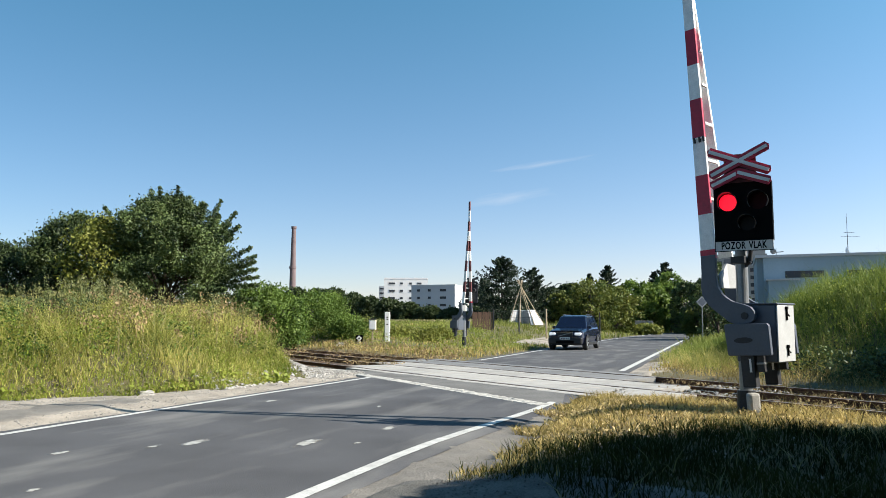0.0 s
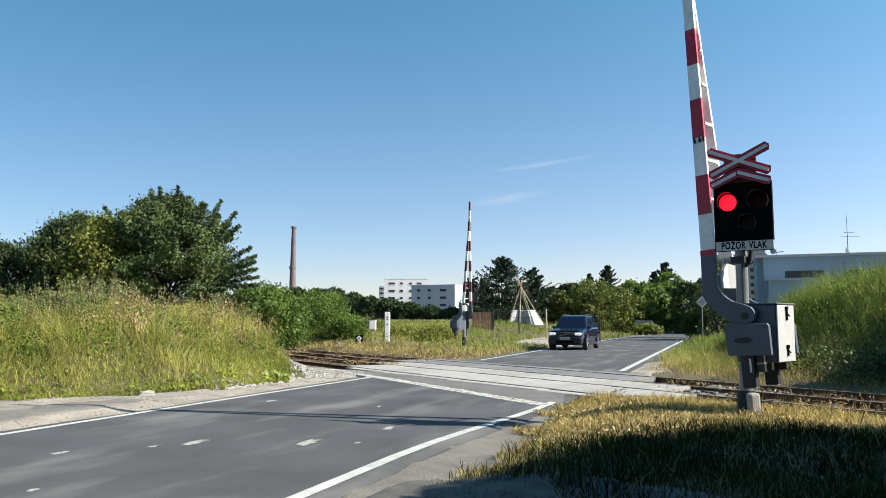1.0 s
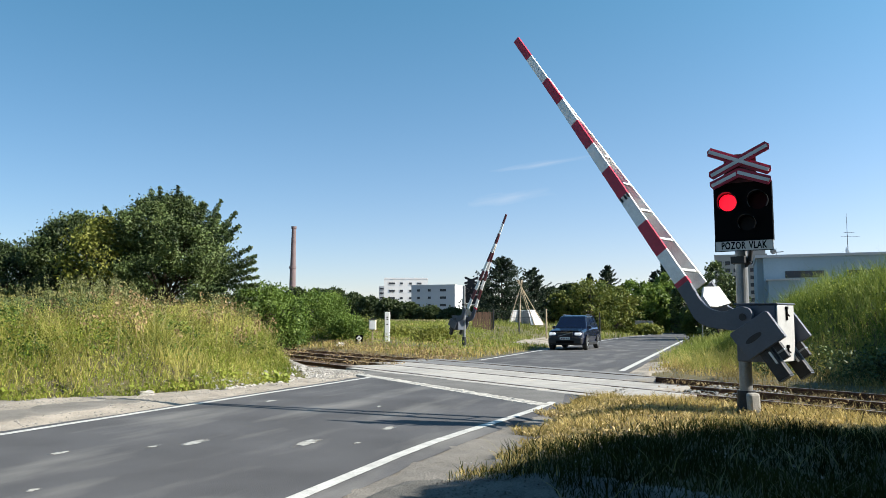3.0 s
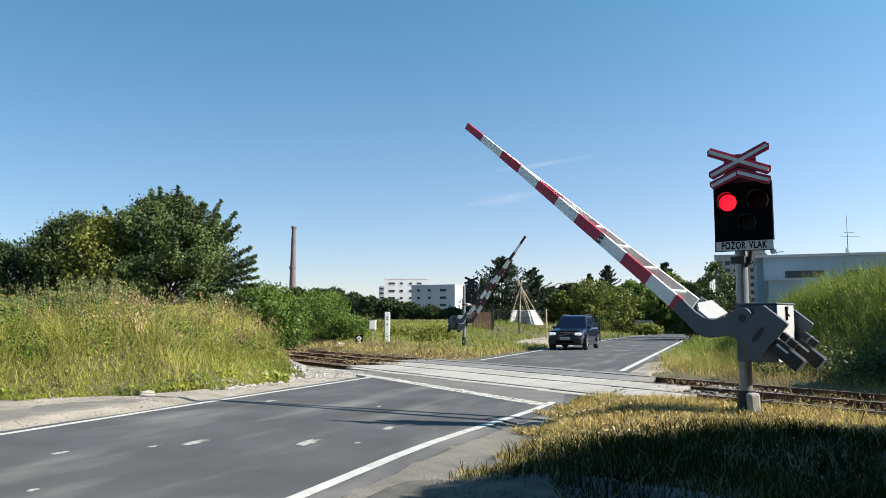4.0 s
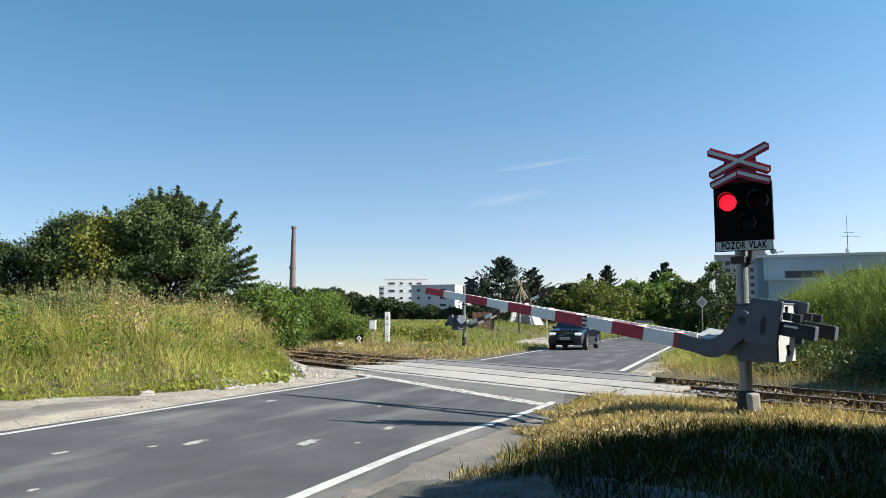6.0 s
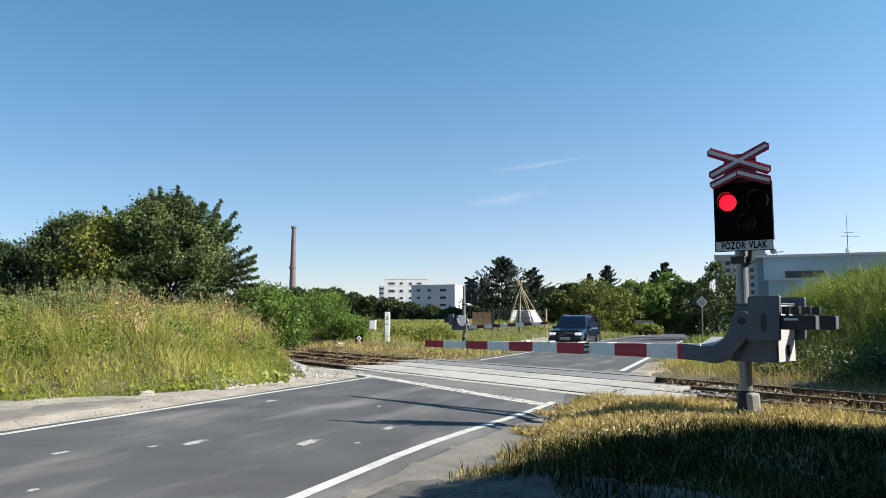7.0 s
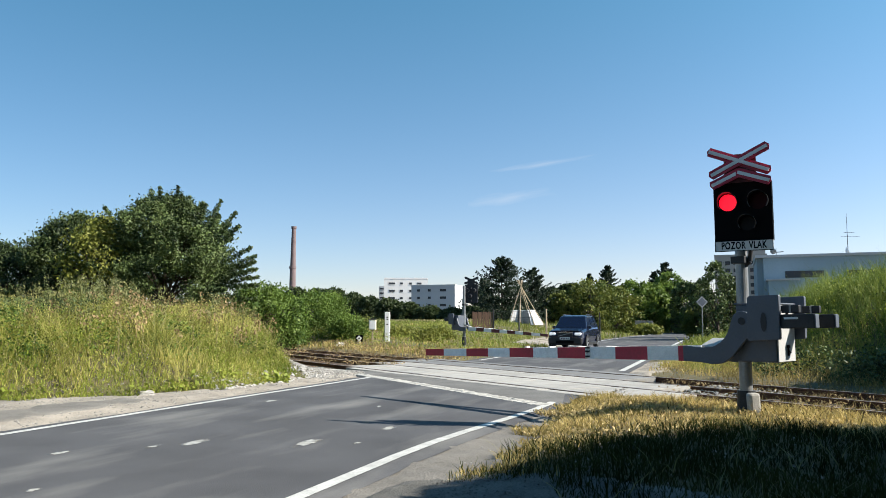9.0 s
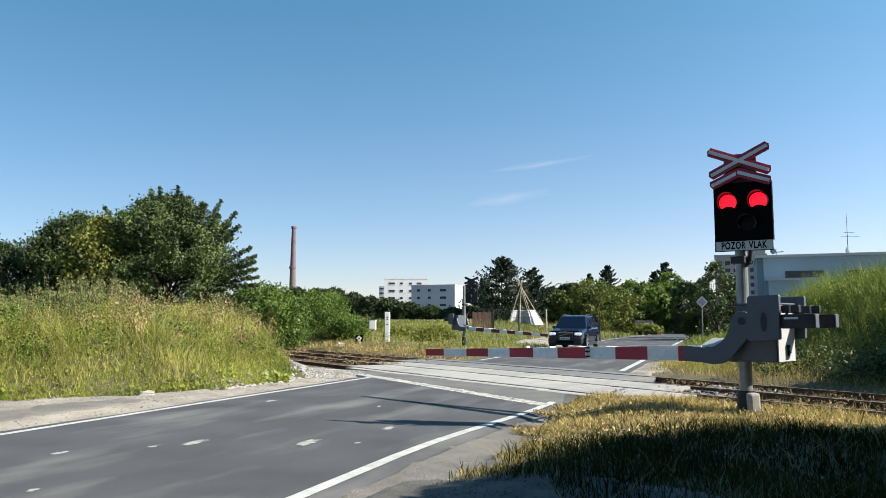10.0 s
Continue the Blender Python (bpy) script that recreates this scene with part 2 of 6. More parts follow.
# ---- helpers of this scene ----
def part(name, bm, material, parent=None, label="", m=None, smooth=False):
    me = bpy.data.meshes.new(name)
    if smooth:
        for f in bm.faces:
            f.smooth = True
    bm.to_mesh(me)
    bm.free()
    me.materials.append(material)
    ob = new(name, me)
    ob.parent = parent
    if m is not None:
        ob.matrix_basis = m
    if label:
        tagged(ob, label)
    return ob


def thing(name, m, label, category, group="", kind=""):
    return_ob = new(name)
    return_ob.matrix_basis = m
    return tagged(return_ob, label, category, group, kind)


def box(x0, x1, y0, y1, z0, z1, bevel=0.0, bm=None):
    bm = bm or bmesh.new()
    v = [bm.verts.new((x, y, z)) for x in (x0, x1) for y in (y0, y1) for z in (z0, z1)]
    fs = [bm.faces.new([v[i] for i in q]) for q in ((0, 1, 3, 2), (4, 6, 7, 5), (0, 4, 5, 1), (2, 3, 7, 6), (0, 2, 6, 4), (1, 5, 7, 3))]
    if bevel:
        es = list({e for f in fs for e in f.edges})
        bmesh.ops.bevel(bm, geom=es, offset=bevel, segments=2, affect='EDGES', profile=0.5)
    return bm


def prism(poly, y0, y1, bevel=0.0, bm=None):
    """A plate: the outline poly in x, z, between y0 and y1."""
    bm = bm or bmesh.new()
    a = [bm.verts.new((x, y0, z)) for x, z in poly]
    b = [bm.verts.new((x, y1, z)) for x, z in poly]
    fs = [bm.faces.new(a), bm.faces.new(b[::-1])]
    n = len(poly)
    for i in range(n):
        fs.append(bm.faces.new((a[i], b[i], b[(i + 1) % n], a[(i + 1) % n])))
    bmesh.ops.recalc_face_normals(bm, faces=fs)
    if bevel:
        es = list({e for f in fs for e in f.edges})
        bmesh.ops.bevel(bm, geom=es, offset=bevel, segments=2, affect='EDGES', profile=0.5)
    return bm


def tube(p, q, r0, r1=None, n=12, bm=None):
    """A round bar from p to q."""
    bm = bm or bmesh.new()
    p, q = Vector(p), Vector(q)
    r1 = r0 if r1 is None else r1
    m = Matrix.Translation((p + q) / 2) @ (q - p).to_track_quat('Z', 'Y').to_matrix().to_4x4()
    bmesh.ops.create_cone(bm, cap_ends=True, segments=n, radius1=r0, radius2=r1, depth=(q - p).length, matrix=m)
    return bm


HEAD = radians(20.0)
RE, RN = Vector((math.sin(HEAD), math.cos(HEAD), 0)), Vector((math.cos(HEAD), -math.sin(HEAD), 0))
TURN = radians(33.0)
TE, TN = Vector((-math.sin(TURN), math.cos(TURN), 0)), Vector((math.cos(TURN), math.sin(TURN), 0))


def rd(s, n, z=0.0):
    """A place s metres along the road and n to its right."""
    return RE * s + RN * n + Vector((0, 0, z))


def tr(s, n, z=0.0):
    """A place s metres along the track and n across it."""
    return TE * s + TN * n + Vector((0, 0, z))


def sm(a, b, x):
    t = np.clip((x - a) / (b - a), 0, 1)
    return t * t * (3 - 2 * t)


def wob(x, y, f, k=0.0):
    return np.sin(x * f + 1.3 + k) * np.cos(y * f * 1.13 + 2.1 * k) + 0.5 * np.sin(x * f * 2.3 + y * f * 1.7 + k)


ROAD_L, ROAD_R = -9.0, -3.0


def zg(x, y):
    """Height of the ground."""
    x, y = np.asarray(x, float), np.asarray(y, float)
    s, n, t = x * RE.x + y * RE.y, x * RN.x + y * RN.y, x * TN.x + y * TN.y
    z = 0.02 * wob(x, y, 0.9)
    right = sm(-2.7, -0.9, n)
    left = sm(-10.3, -15.5, n)
    near = sm(10.6, 9.6, t)
    lnear = sm(9.9, 7.6, t)
    far = sm(17.6, 21.0, t)
    hill = sm(18.8, 24.5, t)
    z = z + 0.25 * right * near * sm(5.2, 9.0, s)
    edge = np.where(s < 14, -13.6 + (s - 10.5) * 0.8, -10.6)
    edge = np.clip(edge, -13.8, -10.6)
    up = np.clip((edge - n) / 6.0, 0, 1)
    z = z + lnear * (1.35 * up * (2 - up) + 0.12 * wob(x, y, 0.5) * up)
    z = z + hill * right * (2.15 * sm(-1.8, 4.8, n) + 0.6 * sm(5, 16, n)) * sm(60, 30, s)
    z = z + far * sm(-10.5, -20, n) * 1.35 * sm(34, 70, y)
    bed = sm(10.3, 11.0, t) * sm(17.8, 17.0, t)
    offroad = np.maximum(sm(-2.3, -1.6, n), sm(-9.9, -10.6, n))
    z = z - 0.13 * bed * offroad
    under = sm(-2.0, -2.6, n) * sm(-10.2, -9.6, n)
    return z * (1 - under) - (0.05 + 0.16 * bed) * under


def grid_mesh(name, xs, ys, zf, material, keep=None, label="", category=""):
    X, Y = np.meshgrid(xs, ys)
    Z = zf(X, Y)
    V = np.stack([X, Y, Z], -1).reshape(-1, 3)
    nx, ny = len(xs), len(ys)
    i = (np.arange(ny - 1)[:, None] * nx + np.arange(nx - 1)[None]).ravel()
    F = np.stack([i, i + 1, i + nx + 1, i + nx], 1)
    if keep is not None:
        cx = V[F].mean(1)
        F = F[keep(cx[:, 0], cx[:, 1])]
    me = bpy.data.meshes.new(name)
    me.from_pydata(V.tolist(), [], F.tolist())
    me.materials.append(material)
    for p in me.polygons:
        p.use_smooth = True
    return tagged(new(name, me), label, category, kind="structure")


def spread(lo, hi, fine_lo, fine_hi, step, out):
    """Even steps in the middle, growing ones outside."""
    mid = list(np.arange(fine_lo, fine_hi, step))
    a, v, d = [], fine_lo, step
    while v > lo:
        d *= out
        v -= d
        a.append(v)
    b, v, d = [], mid[-1], step
    while v < hi:
        d *= out
        v += d
        b.append(v)
    return np.array(a[::-1] + mid + b)


def ribbon(pts_l, pts_r, z, bm=None):
    bm = bm or bmesh.new()
    a = [bm.verts.new((p.x, p.y, z)) for p in pts_l]
    b = [bm.verts.new((p.x, p.y, z)) for p in pts_r]
    for i in range(len(a) - 1):
        bm.faces.new((a[i], b[i], b[i + 1], a[i + 1]))
    return bm


# ---- ground, road, track ----
ground = grid_mesh("ground", spread(-900, 900, -22, 24, 0.25, 1.12), spread(-60, 1500, 2, 40, 0.25, 1.1), zg, SOIL, label="rough soil and worn grass on both sides of the road", category="ground")



def bend(s):
    """The road drifts to one side far off."""
    return 0.0 if s < 60 else 0.0012 * (s - 60) ** 2


def s_at(n, t):
    """How far along the road its line n meets the line t across the track."""
    return (t - n * RN.dot(TN)) / RE.dot(TN)


def road_sheet(name, s_from, s_to, label):
    """Asphalt between two ends, given as functions of n, slightly cambered at the edges."""
    cols = [ROAD_L - 0.5, ROAD_L - 0.2, -7.5, -6, -4.5, ROAD_R + 0.15, ROAD_R + 0.4]
    bm = bmesh.new()
    rows = []
    k = 90
    rng = random.Random(4)
    for i in range(k + 1):
        row = []
        for c, n in enumerate(cols):
            a, b = s_from(n), s_to(n)
            s = a + (b - a) * (i / k)
            jit = rng.uniform(-0.06, 0.06) if c in (0, len(cols) - 1) else 0
            jit = jit * 0.5 - (0.14 + 0.42 * (1 - float(sm(8, 14, s)))) * (s < 20) if c >= len(cols) - 2 else jit
            row.append(bm.verts.new(rd(s, n + bend(s) + jit, -0.03 if c in (0, len(cols) - 1) else 0.0)))
        rows.append(row)
    for a, b in zip(rows, rows[1:]):
        for i in range(len(cols) - 1):
            bm.faces.new((a[i], a[i + 1], b[i + 1], b[i]))
    return tagged(part(name, bm, ASPHALT), label, "road", kind="structure")


road = road_sheet("road", lambda n: -25.0, lambda n: s_at(n, 11.2), "worn grey asphalt road with pale dusty streaks")
road_far = road_sheet("road", lambda n: s_at(n, 16.35), lambda n: 165.0, "grey asphalt road running on beyond the crossing")


def strip(name, n_at, width, s0, s1, label):
    ss = list(np.arange(s0, s1, 1.0)) + [s1]
    ob = part(name, ribbon([rd(s, n_at(s) - width / 2 + bend(s)) for s in ss], [rd(s, n_at(s) + width / 2 + bend(s)) for s in ss], 0.005), PAINT_ROAD)
    return tagged(ob, label, "road marking", kind="structure")


strip("edge_line", lambda s: -3.46 + 0.46 * float(sm(8, 14, s)), 0.15, -24, 14.3, "white painted line along the road edge")
strip("edge_line", lambda s: -9.08 + 0.1 * float(sm(12, 18, s)), 0.15, -24, 19.4, "white painted line along the road edge")
strip("edge_line", lambda s: -2.88, 0.2, 24.0, 120, "white painted line along the road edge")
strip("edge_line", lambda s: -8.92, 0.16, 28.8, 140, "white painted line along the road edge")

# rails: two tracks cross the road
RAILS = (11.35, 13.05, 14.55, 16.15)


def rail(n):
    prof = [(-0.065, -0.17), (0.065, -0.17), (0.065, -0.155), (0.012, -0.13), (0.012, -0.05), (0.036, -0.035), (0.036, -0.005), (0.03, 0), (-0.03, 0), (-0.036, -0.005), (-0.036, -0.035), (-0.012, -0.05), (-0.012, -0.13), (-0.065, -0.155)]
    bm = bmesh.new()
    rings = []
    for s in (-40, -10, 0, 10, 20, 40, 90):
        rings.append([bm.verts.new(tr(s, n + x, z + 0.012)) for x, z in prof])
    for a, b in zip(rings, rings[1:]):
        for i in range(len(prof)):
            j = (i + 1) % len(prof)
            bm.faces.new((a[i], a[j], b[j], b[i]))
    bmesh.ops.recalc_face_normals(bm, faces=bm.faces)
    ob = part("rail", bm, RUST)
    hd = bmesh.new()
    q = [hd.verts.new(tr(s, n + x, 0.0125 + 0.002)) for s in (-40, 90) for x in (-0.03, 0.03)]
    hd.faces.new((q[0], q[1], q[3], q[2]))
    r = bmesh.ops.extrude_face_region(hd, geom=list(hd.faces))
    for v in [g for g in r["geom"] if isinstance(g, bmesh.types.BMVert)]:
        v.co.z += 0.004
    bmesh.ops.recalc_face_normals(hd, faces=hd.faces)
    part("rail_head", hd, RAILTOP, ob, "worn brighter rail head")
    return tagged(ob, "rusty steel rail with a worn head", "rail", group="rails", kind="structure")


for n in RAILS:
    rail(n)


def shared(name, me, parent, m):
    ob = new(name, me)
    ob.parent, ob.matrix_basis = parent, m
    return ob


def mesh_of(name, bm, material):
    me = bpy.data.meshes.new(name)
    bm.to_mesh(me)
    bm.free()
    me.materials.append(material)
    return me


# sleepers under both tracks
sleeper_mesh = mesh_of("sleeper", box(-1.2, 1.2, -0.12, 0.12, -0.12, 0.0, 0.015), SLEEPER)
for k, mid in enumerate(((RAILS[0] + RAILS[1]) / 2, (RAILS[2] + RAILS[3]) / 2)):
    bed = tagged(new("trackbed"), "row of dark wooden sleepers half buried in ballast", "sleepers", kind="structure")
    rng = random.Random(k)
    for s in list(np.arange(-6, 11, 0.65)) + list(np.arange(23.2, 48, 0.65)):
        p = tr(s, mid, -0.10)
        shared("sleeper", sleeper_mesh, bed, Matrix.Translation(p) @ pose(0, 0, 0, rng.uniform(-1, 1), rng.uniform(-1, 1), math.degrees(TURN) + rng.uniform(-2, 2)))

# concrete panels between and beside the rails
crossing = tagged(new("crossing_surface"), "pale concrete crossing panels between the rails", "crossing panels", kind="structure")
rng = random.Random(9)


def along(n, t):
    """How far along the track its line t meets the road's line n."""
    s = s_at(n, t)
    return s * RE.dot(TE) + n * RN.dot(TE)


ROWS = ((10.95, RAILS[0] - 0.05, 0.008, -0.85), (RAILS[0] + 0.10, RAILS[1] - 0.06, 0.012, -0.95), (RAILS[1] + 0.09, RAILS[2] - 0.06, 0.010, -1.1), (RAILS[2] + 0.10, RAILS[3] - 0.06, 0.004, -2.1), (RAILS[3] + 0.05, 16.75, 0.006, -2.3))
for n0, n1, zt, end in ROWS:
    me = mesh_of("panel", box((n0 - n1) / 2, (n1 - n0) / 2, -0.595, 0.595, -0.19, 0.0, 0.012), CONCRETE_GREY if zt in (0.004, 0.006) else CONCRETE)
    mid = (n0 + n1) / 2
    s, last = along(end, mid), along(-11.3, mid)
    while s < last - 0.6:
        shared("panel", me, crossing, Matrix.Translation(tr(s + 0.6, mid, zt + rng.uniform(-0.004, 0.004))) @ pose(0, 0, 0, rng.uniform(-0.3, 0.3), 0, math.degrees(TURN)))
        s += 1.205

# a band of light setts before the crossing
setts = tagged(new("sett_row"), "band of light granite setts across the road", "stone setts", kind="structure")
sett_meshes = [mesh_of("sett", box(-0.06 - d, 0.06 + d, -0.075, 0.075, -0.1, 0.0, 0.014), STONE) for d in (0.0, 0.008, -0.006)]
P0, P1 = Vector((-3.6, 24.3, 0)), Vector((1.95, 13.75, 0))
D0 = (P1 - P0).normalized()
N0 = Vector((-D0.y, D0.x, 0))
count = int((P1 - P0).length / 0.157)
for i in range(count):
    for r in (-0.126, 0.0, 0.126):
        p = P0 + D0 * (i * 0.157 + (0.08 if r == 0 else 0)) + N0 * r
        shared("sett", sett_meshes[rng.randrange(3)], setts, Matrix.Translation((p.x, p.y, 0.009 + rng.uniform(-0.003, 0.004))) @ pose(0, 0, 0, rng.uniform(-1.5, 1.5), rng.uniform(-1.5, 1.5), math.degrees(math.atan2(D0.y, D0.x)) + 90 + rng.uniform(-3, 3)))


# dusty asphalt between the setts and the panels
bm = bmesh.new()
q0, q1 = P0 + N0 * 0.22, P1 + N0 * 0.22
if (q0 - P0).dot(TN) < 0:
    q0, q1 = P0 - N0 * 0.22, P1 - N0 * 0.22
cells = 24
low = [q0.lerp(q1, i / cells) for i in range(cells + 1)]
top = [tr(along(-10.0 + 6.9 * i / cells, 10.93), 10.93) for i in range(cells + 1)]
va, vb = [bm.verts.new((p.x, p.y, 0.004)) for p in low], [bm.verts.new((p.x, p.y, 0.004)) for p in top]
for i in range(cells):
    bm.faces.new((va[i], va[i + 1], vb[i + 1], vb[i]))
part("apron", bm, APRON, road, "lighter dusty asphalt before the rails")


# gravel sheets on the shoulders, thinning out at their edges
def gravel(name, xs, ys, inside, material, label, lift=0.014):
    def height(x, y):
        d = inside(x, y)
        return zg(x, y) + lift + 0.010 * wob(x, y, 7.0) - 0.09 * sm(0.08, -0.22, d)
    return grid_mesh(name, xs, ys, height, material, keep=lambda x, y: inside(x, y) > -0.35, label=label, category="gravel")


def sn(x, y):
    return x * RE.x + y * RE.y, x * RN.x + y * RN.y, x * TN.x + y * TN.y


def least(*a):
    return np.minimum.reduce(a)


def in_left(x, y):
    s, n, t = sn(x, y)
    lim = np.clip(-13.3 + (s - 10.5) * 0.8, -13.3, -10.5) + 0.25 * wob(x, y, 2.2)
    return least(-9.2 - n, n - lim, 10.6 - t)


def in_right(x, y):
    s, n, t = sn(x, y)
    lim = 2.5 - 4.7 * sm(6.0, 7.4, s) + 0.25 * wob(x, y, 2.6)
    return least(n + 3.4 - 0.4 * sm(8, 14, s), lim - n, 9.6 - t, 13 - s)


def in_far_right(x, y):
    s, n, t = sn(x, y)
    return least(t - 16.9, n + 2.9, -1.6 + 0.3 * wob(x, y, 1.5) - n, 30 - s)


def in_far_left(x, y):
    s, n, t = sn(x, y)
    return least(-9.2 - n, n + 13.5 - 0.5 * wob(x, y, 0.8), s - 48, 61 - s)


gravel("gravel_shoulder", np.arange(-16, 0, 0.12), np.arange(3, 25, 0.12), in_left, GRAVEL, "pale sandy gravel shoulder")
gravel("gravel_shoulder", np.arange(-4, 6, 0.08), np.arange(-2, 16, 0.08), in_right, SHOULDER, "grey-brown dusty gravel shoulder")
# near end of the shoulder, its gravel coloured darker for the shade there
gravel("shaded_pull_in", np.arange(-3, 6, 0.08), np.arange(-2, 9, 0.08), lambda x, y: in_right(x, y) + np.minimum(0, 6.6 + 0.25 * wob(x, y, 1.7) - sn(x, y)[0]) + np.minimum(0, sn(x, y)[1] + 2.45) + np.minimum(0, -1.2 - sn(x, y)[1] + 0.3 * wob(x, y, 2.3)) + 0.1, GRAVEL_SHADED, "gravel pull-in beside the road with shade put into its colour", 0.03)
def in_worn(x, y):
    s, n, t = sn(x, y)
    return least(in_left(x, y), 0.55 - 0.55 * np.hypot((s - 9.6) / 2.6, (n + 10.7) / 0.6) + 0.10 * wob(x, y, 3.0))


gravel("worn_shoulder", np.arange(-12, -3, 0.08), np.arange(8, 18, 0.08), in_worn, SHOULDER, "darker trodden strip of the gravel shoulder", 0.03)
gravel("gravel_shoulder", np.arange(2, 14, 0.15), np.arange(16, 34, 0.15), in_far_right, GRAVEL, "pale dusty roadside gravel")
gravel("gravel_pull_in", np.arange(-2, 14, 0.15), np.arange(44, 64, 0.15), in_far_left, GRAVEL, "pale dusty gravel pull-in beside the far road")


def scatter(name, pts, sizes, material, label, category, seed=0):
    """Loose stones, each an uneven lump."""
    rng = np.random.default_rng(seed)
    base = np.array([(1, 0, 0), (-1, 0, 0), (0, 1, 0), (0, -1, 0), (0, 0, 1), (0, 0, -1), (.6, .6, .5), (-.6, .6, .4), (.6, -.6, .4), (-.6, -.6, .5)], float)
    tri = np.array([(4, 6, 0), (4, 1, 7), (4, 2, 6), (4, 7, 2), (4, 8, 3), (4, 0, 8), (4, 9, 1), (4, 3, 9), (6, 2, 0), (7, 1, 2), (8, 0, 3), (9, 3, 1)])
    n = len(pts)
    b = base[None] * rng.uniform(0.6, 1.15, (n, len(base), 3)) * np.array([1, 1, 0.75])
    a = rng.uniform(0, 2 * np.pi, n)
    c, s = np.cos(a)[:, None], np.sin(a)[:, None]
    b = np.stack([b[..., 0] * c - b[..., 1] * s, b[..., 0] * s + b[..., 1] * c, b[..., 2]], -1) * sizes[:, None, None]
    V = (b + pts[:, None]).reshape(-1, 3)
    F = (tri[None] + (np.arange(n) * len(base))[:, None, None]).reshape(-1, 3)
    me = bpy.data.meshes.new(name)
    me.from_pydata(V.tolist(), [], F.tolist())
    me.materials.append(material)
    return tagged(new(name, me), label, category, kind="stuff")


def field(n, s0, s1, t0, t1, seed, basis=tr, lift=0.01):
    rng = np.random.default_rng(seed)
    a, b = rng.uniform(s0, s1, n), rng.uniform(t0, t1, n)
    E, Nn = (TE, TN) if basis is tr else (RE, RN)
    x, y = a * E.x + b * Nn.x, a * E.y + b * Nn.y
    return np.stack([x, y, zg(x, y) + lift], 1)


rng_np = np.random.default_rng(3)
heap = np.concatenate([field(3600, 17.6, 23.6, 8.3, 10.5, 1)])
hs, hn, ht = sn(heap[:, 0], heap[:, 1])
heap = heap[hn < -9.75]
scatter("ballast_heap", np.concatenate([heap, field(700, 10.2, 12.2, 12.0, 16.5, 2, lift=0.05)]), rng_np.uniform(0.02, 0.055, len(heap) + 700), STONES, "light grey loose ballast stones beside the crossing", "ballast", 1)
bedp = np.concatenate([field(5000, -6, 11.0, 10.6, 17.3, 3), field(4600, 22.6, 48, 10.6, 17.3, 4)])
scatter("trackbed_stones", bedp, rng_np.uniform(0.02, 0.05, len(bedp)), BALLAST, "brown rust-stained ballast between the rails", "ballast", 2)
sh = np.concatenate([field(6500, 2, 19, -13.2, -9.5, 5, rd), field(900, 2, 12, -2.8, 0.8, 6, rd)])
scatter("loose_gravel", sh, rng_np.uniform(0.006, 0.028, len(sh)), STONES, "loose stones on the gravel shoulder", "gravel", 3)
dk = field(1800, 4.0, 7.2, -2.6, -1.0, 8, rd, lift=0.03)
scatter("shaded_stones", dk, rng_np.uniform(0.005, 0.02, len(dk)), STONES_SHADED, "loose stones on the pull-in, darkened as in shade", "gravel", 5)
pale = field(160, 14.2, 19.0, -11.2, -10.2, 7, rd)
scatter("pale_rubble", pale, rng_np.uniform(0.03, 0.10, len(pale)), CONCRETE, "pale broken rubble at the verge", "rubble", 4)


def lump(name, at, size, material, label, category, seed):
    bm = bmesh.new()
    bmesh.ops.create_icosphere(bm, subdivisions=3, radius=1.0)
    for v in bm.verts:
        k = 0.8 + 0.35 * noise.noise(v.co * 1.7 + Vector((seed, 0, 0)))
        v.co = Vector((v.co.x * size[0] * k, v.co.y * size[1] * k, max(-0.2, v.co.z) * size[2] * k))
    ob = part(name, bm, material, m=Matrix.Translation(at))
    return tagged(ob, label, category)


lump("slab_stone", (-6.22, 16.0, float(zg(-6.22, 16.0)) + 0.03), (0.27, 0.12, 0.09), CONCRETE, "flat whitish stone on the gravel verge", "stone", 3.0)
lump("white_debris", (-5.9, 44.0, float(zg(-5.9, 44)) + 0.05), (0.35, 0.2, 0.22), WHITE, "white lump of rubble beside the track", "rubble", 5.0)

# pale worn patches on the asphalt
for k, (s, n, ln, w) in enumerate(((8.47, -4.87, 0.95, 0.10), (8.0, -6.2, 0.85, 0.11), (7.56, -6.48, 0.35, 0.06), (6.85, -7.17, 0.5, 0.07), (12.64, -8.08, 0.6, 0.10), (12.46, -5.75, 0.3, 0.05), (8.64, -4.28, 0.22, 0.05), (5.28, -5.82, 0.3, 0.05), (10.0, -4.45, 0.7, 0.08))):
    r = random.Random(k)
    bm = bmesh.new()
    ring = [bm.verts.new(rd(s + ln / 2 * math.cos(a) * r.uniform(0.75, 1.1), n + w * math.sin(a) * r.uniform(0.6, 1.2), 0.005)) for a in [i * math.pi / 9 for i in range(18)]]
    bm.faces.new(ring)
    part("worn_patch", bm, SCUFF, road, "pale worn patch")


# ---- crossing barrier ----
# seconds and the boom's angle above the level
BOOM = [(0.0, 86.2), (1.1, 86.2), (1.3, 84.9), (1.5, 81.5), (2.0, 71.3), (2.5, 63.1), (2.7, 59.9), (3.8, 42.2), (4.0, 38.9), (4.5, 31.0), (5.0, 23.4), (5.5, 15.8), (5.7, 13.2), (6.2, 7.2), (6.6, 3.1), (6.8, 1.6), (7.0, 0.4), (7.3, -0.6), (7.6, -1.1), (10.0, -1.1)]
